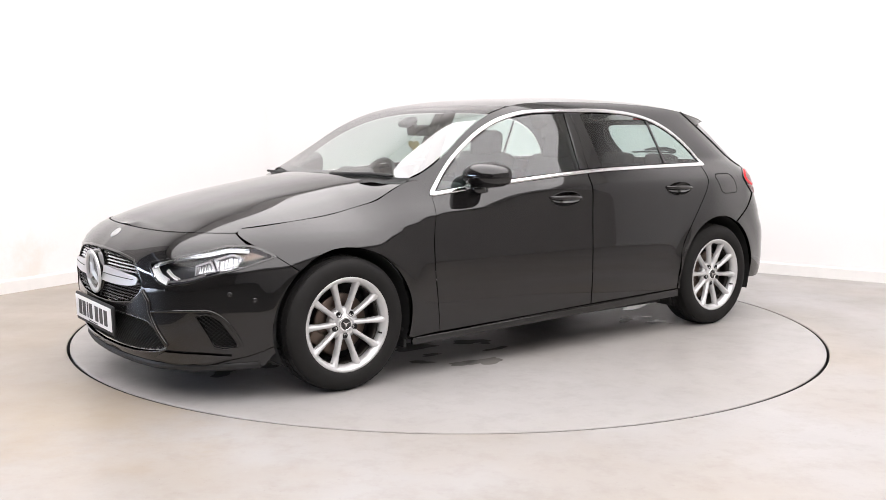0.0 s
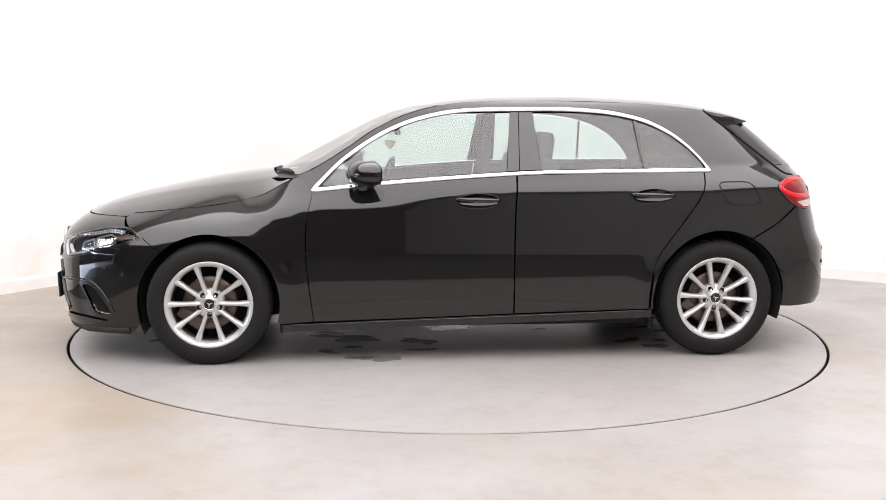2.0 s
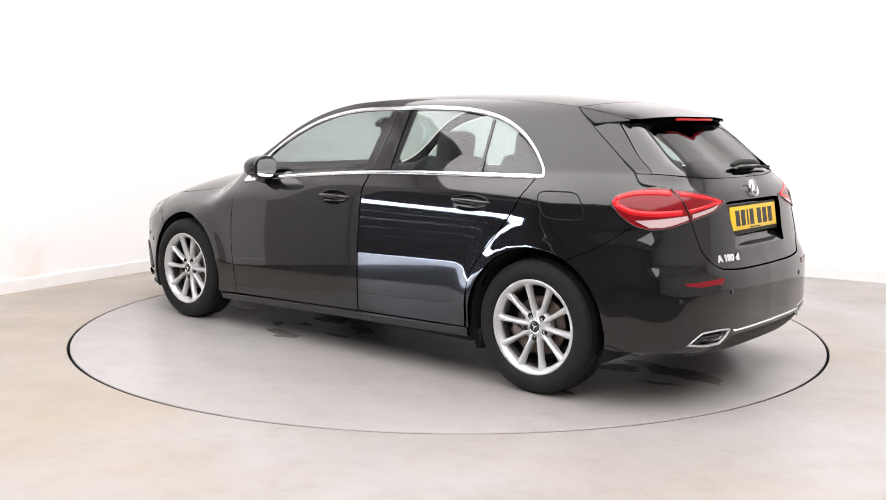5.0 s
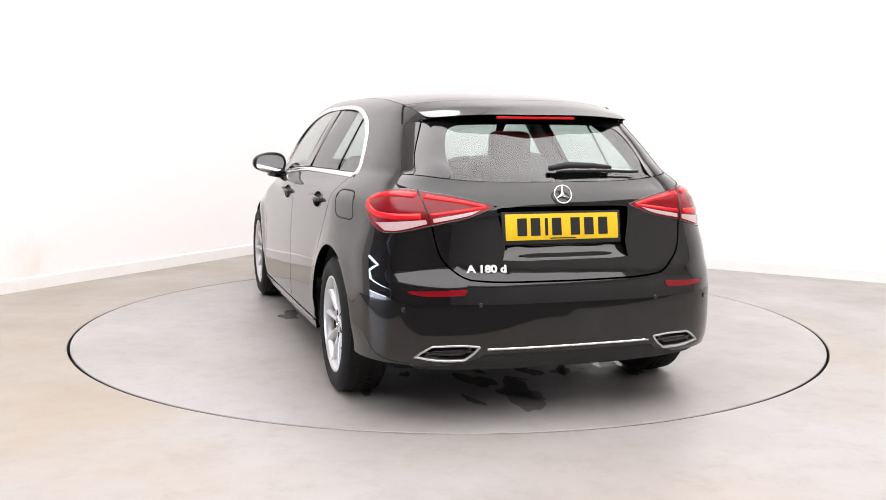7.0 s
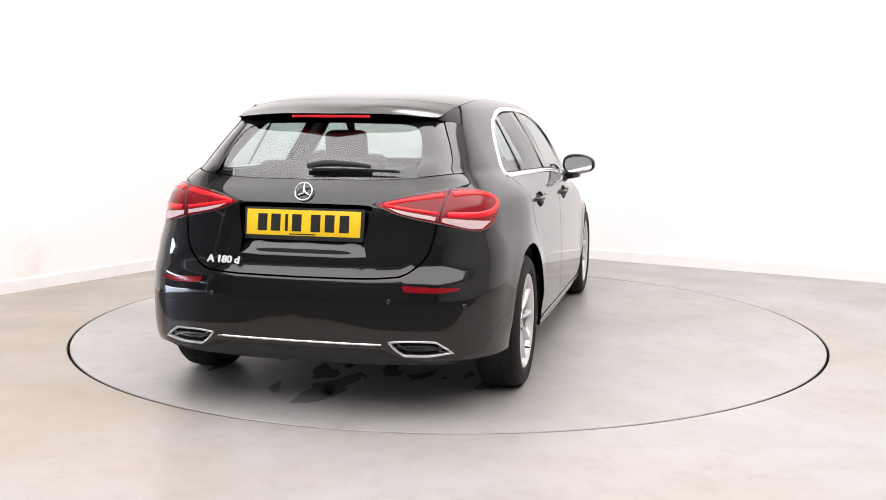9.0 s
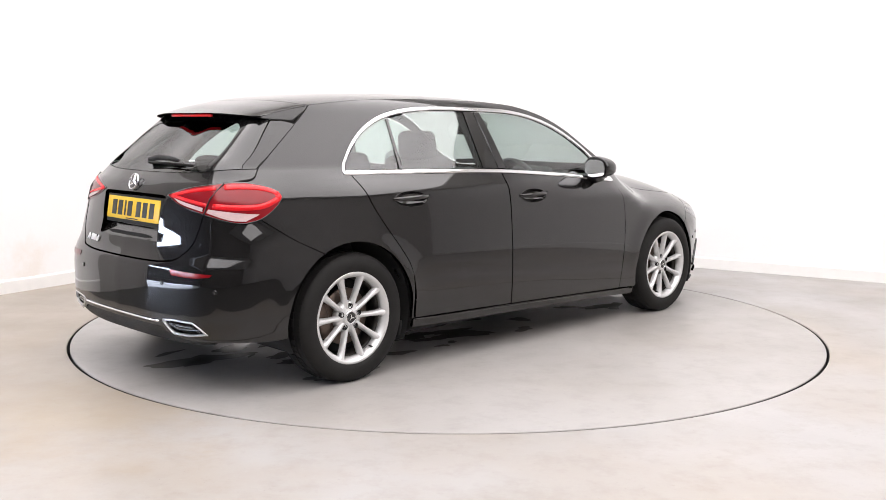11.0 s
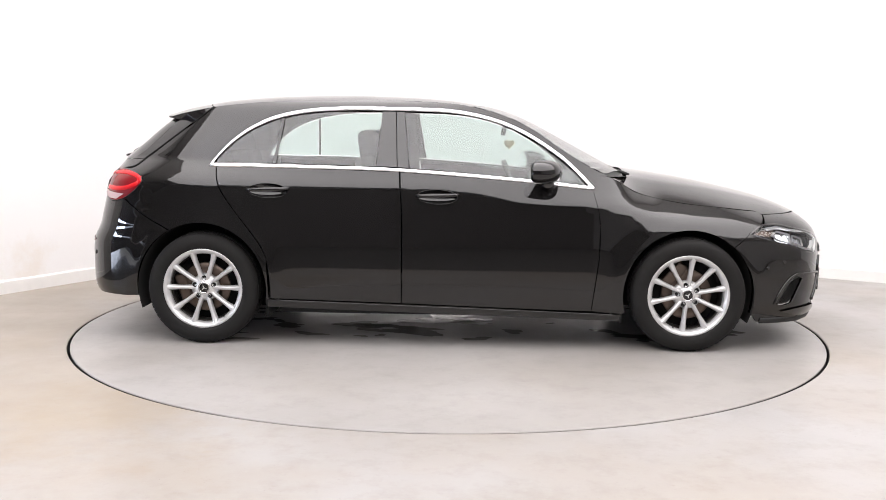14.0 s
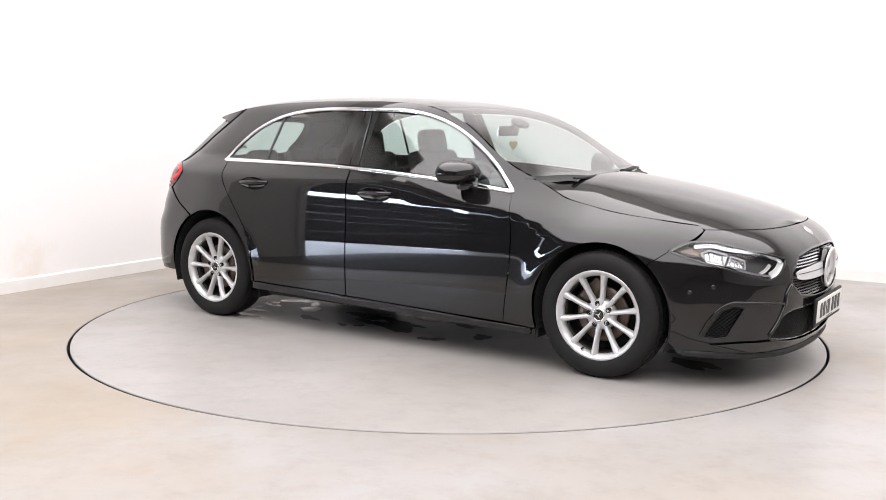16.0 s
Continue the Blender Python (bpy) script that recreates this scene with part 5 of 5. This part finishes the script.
def tail_lamps():
    for mr in (False, True):
        lamp = new("tail_lamp")
        lamp.parent = car
        tagged(lamp, "red tail lamp with a clear lower strip")
        skin("lens", ring, inset(TAIL, .002), REDDEEP, lamp, lift=.006, lip=.03, mirror=mr, label="deep red lens")
        ribbon("lens_edge", ring, TAIL, .006, GLOSS, lamp, lift=.006, closed=True, mirror=mr)
        # bright red light guides
        g1 = SD((-1.738, .930), (-1.765, .946), (-1.82, .960), (-1.88, .962)) + RE((.622, .958))
        ribbon("light_guide", ring, spline(g1), .020, REDLENS, lamp, lift=.0085, mirror=mr, label="bright red light guide")
        g2 = SD((-1.742, .912), (-1.78, .892), (-1.83, .877), (-1.90, .872)) + RE((.612, .876))
        ribbon("light_guide", ring, spline(g2), .026, REDLENS, lamp, lift=.0085, mirror=mr, label="bright red light guide")
        g0 = SD((-1.744, .906), (-1.738, .918), (-1.744, .934))
        ribbon("light_guide", ring, spline(g0), .03, REDLENS, lamp, lift=.008, mirror=mr)
        g3 = RE((.588, .955), (.46, .936), (.345, .915))
        ribbon("light_guide", ring, spline(g3), .016, REDLENS, lamp, lift=.0085, mirror=mr, label="bright red light guide")
        g4 = RE((.578, .880), (.46, .896), (.345, .913))
        ribbon("light_guide", ring, spline(g4), .016, REDLENS, lamp, lift=.0085, mirror=mr, label="bright red light guide")
        w1 = path(SD((-1.832, .843), (-1.90, .848)) + RE((.595, .862)), RE((.595, .862), (.590, .846)), RE((.590, .846)) + SD((-1.94, .816), (-1.89, .812)), SD((-1.89, .812), (-1.832, .843)))
        skin("clear_strip", ring, w1, WHITELENS, lamp, lift=.010, lip=.004, mirror=mr, label="pinkish clear ribbed strip")
        w2 = path(RE((.568, .866), (.45, .886), (.37, .902)), RE((.37, .902), (.43, .877), (.566, .85)), RE((.566, .85), (.568, .866)))
        skin("clear_strip", ring, w2, WHITELENS, lamp, lift=.010, lip=.004, mirror=mr, label="pinkish clear ribbed strip")
        ribbon("lamp_joint", ring, RE((.607, .974), (.592, .91), (.577, .838)), .005, INK, lamp, lift=.0125, mirror=mr)


tail_lamps()


def door_handles():
    for (x, z), doors in ((CUP_F, FDOOR), (CUP_R, RDOOR)):
        s0, z0 = side(x, z)
        bowl = lambda uv: -.036 * np.clip(1 - ((uv[:, 0] - s0) / .115) ** 2 - ((uv[:, 1] - z0) / .0415) ** 2, 0, 1) ** .6 - .001
        for mr, door in ((False, doors[0]), (True, doors[1])):
            cup = skin("handle_cup", ring, ellipse_skin(x, z, .112, .040, -.03), PAINT, door, lift=0, lip=0, mirror=mr, grid=.012, bow=bowl)
            ribbon("cup_edge", ring, ellipse_skin(x, z, .112, .040, -.03), .004, PAINT, door, lift=.002, closed=True, mirror=mr)
            bm = bmesh.new()
            sg = -1 if mr else 1
            rows = []
            for k in range(13):
                u = -1 + k / 6
                xx = x - u * .122
                c = ring(*side(xx, z + .004))
                h = .008 + .030 * (1 - u ** 4)
                hh = .0135 * (1 - .35 * u * u)
                rows.append([bm.verts.new((xx, (c[1] + h * f - .004) * sg, z + .008 - .012 * u * .3 + g * hh)) for f, g in ((.55, -1), (.95, -.7), (1.05, 0), (.95, .7), (.55, 1), (.3, 0))])
            for r0, r1 in zip(rows, rows[1:]):
                for i in range(6):
                    bm.faces.new((r0[i], r0[(i + 1) % 6], r1[(i + 1) % 6], r1[i]))
            bm.faces.new(rows[0])
            bm.faces.new(rows[-1])
            bmesh.ops.recalc_face_normals(bm, faces=bm.faces)
            part("handle", bm, PAINT, door, "black bar door handle")


door_handles()


def door_mirrors():
    for sg, door in ((1, FDOOR[0]), (-1, FDOOR[1])):
        bm = bmesh.new()
        bmesh.ops.create_uvsphere(bm, u_segments=36, v_segments=24, radius=1)
        for v in bm.verts:
            x, y, z = v.co
            ex = lambda q, p: math.copysign(abs(q) ** p, q)
            x, y, z = ex(x, .75), ex(y, .72), ex(z, .78)
            if x < -.35:
                x = -.35 - (-.35 - x) * .10
            z *= 1 - .18 * max(0, y) - .10 * max(0, x)
            if z < 0:
                z *= .85
            v.co = (x * .102 - .03 * y, y * .110, z * .071)
        m = Matrix.Translation((.545, .897 * sg, .995)) @ Matrix.Diagonal((1, sg, 1, 1))
        bmesh.ops.transform(bm, matrix=m, verts=bm.verts)
        bmesh.ops.recalc_face_normals(bm, faces=bm.faces)
        mi = part("door_mirror", bm, PAINT, door, "black door mirror")
        bm = bmesh.new()
        tube(bm, [(.60, .79 * sg, .925), (.585, .84 * sg, .925), (.565, .89 * sg, .945)], [.03, .027, .035], 12)
        part("mirror_arm", bm, GLOSS, mi)
        bm = bmesh.new()
        vs = []
        n = 32
        for i in range(n):
            t = 2 * math.pi * i / n
            yy, zz = math.copysign(abs(math.cos(t)) ** .7, math.cos(t)) * .090, math.copysign(abs(math.sin(t)) ** .7, math.sin(t)) * .052
            vs.append(bm.verts.new((.545 - .105 * .365 - .03 * yy / .118 - .010, .897 * sg + yy * sg, .995 + zz)))
        bm.faces.new(vs)
        part("mirror_glass", bm, CHROME, mi, "mirror glass", smooth=False)
        bm = bmesh.new()
        tube(bm, [(.545 - .03 * u + .105 * .42 * (1 - abs(u) ** 3), (.897 + .110 * u) * sg, .985) for u in [-.75 + .17 * k for k in range(10)]], .006, 8)
        part("mirror_joint", bm, DARK, mi)


door_mirrors()


def wipers_and_cowl():
    ye = lambda x: float(np.interp(x, XE, YE))
    cow = spline([(.985, 0), (.965, .3), (.90, .55), (.87, .64)]) + spline([(.90, .685), (.98, .62), (1.05, .5), (1.12, .25), (1.135, 0)])
    cow2 = cow + [(x, -y) for x, y in reversed(cow) if y > 1e-3]
    skin("cowl", lambda x, y: upper(np.clip(x, -2, 1.05), y) * [0, 1, 1] + np.stack([np.asarray(x, float), 0 * np.asarray(x), -.012 - .15 * np.clip(np.asarray(x, float) - 1.03, 0, 1)], -1), cow2, PLASTIC, car, grid=.06, lip=0)
    for pts in (((1.06, -.52), (1.06, -.30), (1.055, -.10), (1.05, .08)), ((1.035, .15), (1.02, .30), (.975, .48), (.945, .60))):
        bm = bmesh.new()
        q = [upper(x, y) + np.array([0, 0, .006]) for x, y in pts]
        tube(bm, [tuple(v) for v in q], [.007, .009, .008, .006], 8)
        w = part("front_wiper", bm, PLASTIC, car, "black windscreen wiper")
        bm = bmesh.new()
        q = [upper(x - .012, y) + np.array([0, 0, .004]) for x, y in pts]
        tube(bm, [tuple(v) for v in q], .006, 6)
        part("wiper_blade", bm, RUBBER, w)


wipers_and_cowl()


# ---- cabin ----
def cushion(bm, size, m, bevel=.05):
    box_mesh(bm, size, m, bevel, 4)


def cabin():
    """Seats, dashboard, steering wheel and lining, seen through the windows."""
    inner = path(SD((.80, .88), (-1.25, .985)), SD((-1.25, .985), (-1.0, .45)), SD((-1.0, .45), (.80, .40)), SD((.80, .40), (.80, .88)))
    both("door_lining", ring, inner, TRIM, car, lift=-.07, lip=.03, grid=.08)
    for y in (.36, -.36):
        seat = new("front_seat")
        seat.parent = car
        tagged(seat, "dark fabric front seat")
        bm = bmesh.new()
        cushion(bm, (.50, .50, .16), Matrix.Translation((-.10, y, .50)) @ Matrix.Rotation(radians(-8), 4, "Y"), .06)
        part("seat_cushion", bm, FABRIC, seat)
        bm = bmesh.new()
        cushion(bm, (.13, .48, .62), Matrix.Translation((-.40, y, .77)) @ Matrix.Rotation(radians(-16), 4, "Y"), .055)
        part("backrest", bm, FABRIC, seat)
        bm = bmesh.new()
        cushion(bm, (.105, .25, .19), Matrix.Translation((-.475, y, 1.12)) @ Matrix.Rotation(radians(-8), 4, "Y"), .051)
        part("headrest", bm, FABRIC, seat)
    bench = new("rear_bench")
    bench.parent = car
    tagged(bench, "dark fabric rear bench seat")
    bm = bmesh.new()
    cushion(bm, (.48, 1.26, .18), Matrix.Translation((-.95, 0, .50)), .06)
    part("seat_cushion", bm, FABRIC, bench)
    bm = bmesh.new()
    cushion(bm, (.14, 1.24, .56), Matrix.Translation((-1.27, 0, .72)) @ Matrix.Rotation(radians(-22), 4, "Y"), .05)
    part("backrest", bm, FABRIC, bench)
    for y in (.38, 0, -.38):
        bm = bmesh.new()
        cushion(bm, (.09, .24, .10), Matrix.Translation((-1.37, y, 1.015)) @ Matrix.Rotation(radians(-15), 4, "Y"), .035)
        part("headrest", bm, FABRIC, bench)
    bm = bmesh.new()
    box_mesh(bm, (.50, 1.06, .02), Matrix.Translation((-1.60, 0, .93)), .006)
    part("parcel_shelf", bm, TRIM, car)
    bm = bmesh.new()
    box_mesh(bm, (.42, 1.38, .20), Matrix.Translation((.73, 0, .845)) @ Matrix.Rotation(radians(3), 4, "Y"), .05, 3)
    box_mesh(bm, (.10, .28, .14), Matrix.Translation((.55, -.36, .92)), .03)
    part("dashboard", bm, TRIM, car, "dark moulded dashboard")
    bm = bmesh.new()
    pts = [(0, .178 * math.cos(2 * math.pi * i / 40), .178 * math.sin(2 * math.pi * i / 40)) for i in range(41)]
    tube(bm, pts, .016, 10, cap=False)
    box_mesh(bm, (.05, .15, .12), Matrix.Identity(4), .03)
    for a in (0, 180, 270):
        tube(bm, [(0, .05 * math.cos(radians(a)), .05 * math.sin(radians(a))), (0, .17 * math.cos(radians(a)), .17 * math.sin(radians(a)))], .014, 8)
    bmesh.ops.transform(bm, matrix=Matrix.Translation((.405, -.36, .865)) @ Matrix.Rotation(radians(-22), 4, "Y"), verts=bm.verts)
    part("steering_wheel", bm, TRIM, car, "black three-spoke steering wheel")
    bm = bmesh.new()
    box_mesh(bm, (.025, .22, .062), Matrix.Translation((.34, 0, 1.215)) @ Matrix.Rotation(radians(10), 4, "Y"), .012, 3)
    tube(bm, [(.36, 0, 1.23), (.40, 0, 1.285)], .014, 8)
    rv = part("rear_view_mirror", bm, TRIM, car, "black rear view mirror")
    bm = bmesh.new()
    box_mesh(bm, (.004, .20, .05), Matrix.Translation((.325, 0, 1.2135)) @ Matrix.Rotation(radians(10), 4, "Y"), 0)
    part("mirror_glass", bm, CHROME, rv, smooth=False)
    box = bmesh.new()
    box_mesh(box, (.09, .10, .04), Matrix.Translation((.42, 0, 1.262)) @ Matrix.Rotation(radians(25), 4, 'Y'), .02)
    part("sensor_box", box, TRIM, car)
    # heart-shaped hanger under the mirror
    bm = bmesh.new()
    pts = []
    for i in range(36):
        t = 2 * math.pi * i / 36
        pts.append((.0021 * 16 * math.sin(t) ** 3, .0021 * (13 * math.cos(t) - 5 * math.cos(2 * t) - 2 * math.cos(3 * t) - math.cos(4 * t))))
    rounded_solid(bm, pts, .008, Matrix.Translation((.375, -.004, 1.13)) @ Matrix.Rotation(radians(75), 4, "Z") @ FACE_FWD, 0)
    tube(bm, [(.376, 0, 1.14), (.36, 0, 1.20)], .0015, 5)
    part("heart_hanger", bm, HEART, car, "tan heart-shaped hanger", smooth=False)
    # pillars inside
    for sg in (1, -1):
        bm = bmesh.new()
        q = [ring(*side(x, z)) * np.array([1, sg, 1]) - np.array([0, .075 * sg, 0]) for x, z in ((-.30, .9), (-.295, 1.1), (-.30, 1.34))]
        tube(bm, [tuple(v) for v in q], [.05, .045, .035], 10)
        part("pillar_lining", bm, TRIM, car)


HEART = material("tan_card", (0.50, 0.40, 0.16), 0.7, noise_amt=.2, scale=80)
cabin()


# ---- wet patches carried round on the turntable ----
def wet_patches():
    rnd = random.Random(4)
    spots = []
    for cx0, cy0, n, spread in ((1.45, .1, 8, .25), (-1.5, 0.0, 9, .22), (-1.2, .6, 5, .10), (1.2, -.55, 6, .12), (-1.35, -.58, 6, .12), (.3, .45, 4, .25), (0.0, 0.0, 12, .45), (-.6, -.5, 8, .22), (.7, .5, 8, .22)):
        for _ in range(n):
            spots.append((cx0 + rnd.gauss(0, spread), cy0 + .1465 + rnd.gauss(0, spread), rnd.uniform(.012, .055) * (1.5 if rnd.random() < .2 else 1)))
    for x, y, r in spots:
        bm = bmesh.new()
        ph = [rnd.uniform(0, 6.28) for _ in range(4)]
        st, an = rnd.uniform(1.2, 3.4), rnd.gauss(0, .35)
        ring_v = []
        for i in range(36):
            t = 2 * math.pi * i / 36
            k = r * (1 + .25 * math.sin(2 * t + ph[0]) + .18 * math.sin(3 * t + ph[1]) + .10 * math.sin(5 * t + ph[2]) + .06 * math.sin(9 * t + ph[3]))
            u, v = k * math.cos(t) * st, k * math.sin(t)
            ring_v.append(bm.verts.new((x + u * math.cos(an) - v * math.sin(an), y + u * math.sin(an) + v * math.cos(an), .0012)))
        bm.faces.new(ring_v)
        part("wet_patch", bm, WATER, turntable, "small wet patch", smooth=False)


wet_patches()


def motions():
    """The turntable and the car on it turn together, clockwise from above."""
    keys = []
    for i in range(33):
        t = i * .5
        u = (t - 8) / 8
        th = A0 + A1 * u + A2 * u * u + A3 * u ** 3 + radians(float(np.interp(t, FIX_T, FIX_A)))
        keys.append((t, th))
    walk(turntable, [(t, Matrix.Rotation(th, 4, "Z")) for t, th in keys])
    walk(car, [(t, Matrix.Rotation(th, 4, "Z") @ Matrix.Translation((0.0, 0.1465, 0.0))) for t, th in keys])


# turn of the table over the clip, in radians, with the small unevenness of its drive
A0, A1, A2, A3 = 1.6138, -2.2048, -0.0052, 0.0156
FIX_T = [0, .5, 1, 1.5, 2, 2.5, 3, 5.5, 6, 6.5, 7, 7.5, 8, 8.5, 9, 9.5, 12, 12.5, 13, 13.5, 14, 14.5, 15, 15.5, 16]
FIX_A = [-.15, .02, -.18, .07, .14, .3, .08, .17, -.22, .06, -.31, .03, -.11, .17, -.12, .18, -.05, .28, -.02, .23, -.17, .21, -.13, .16, -.23]
motions()
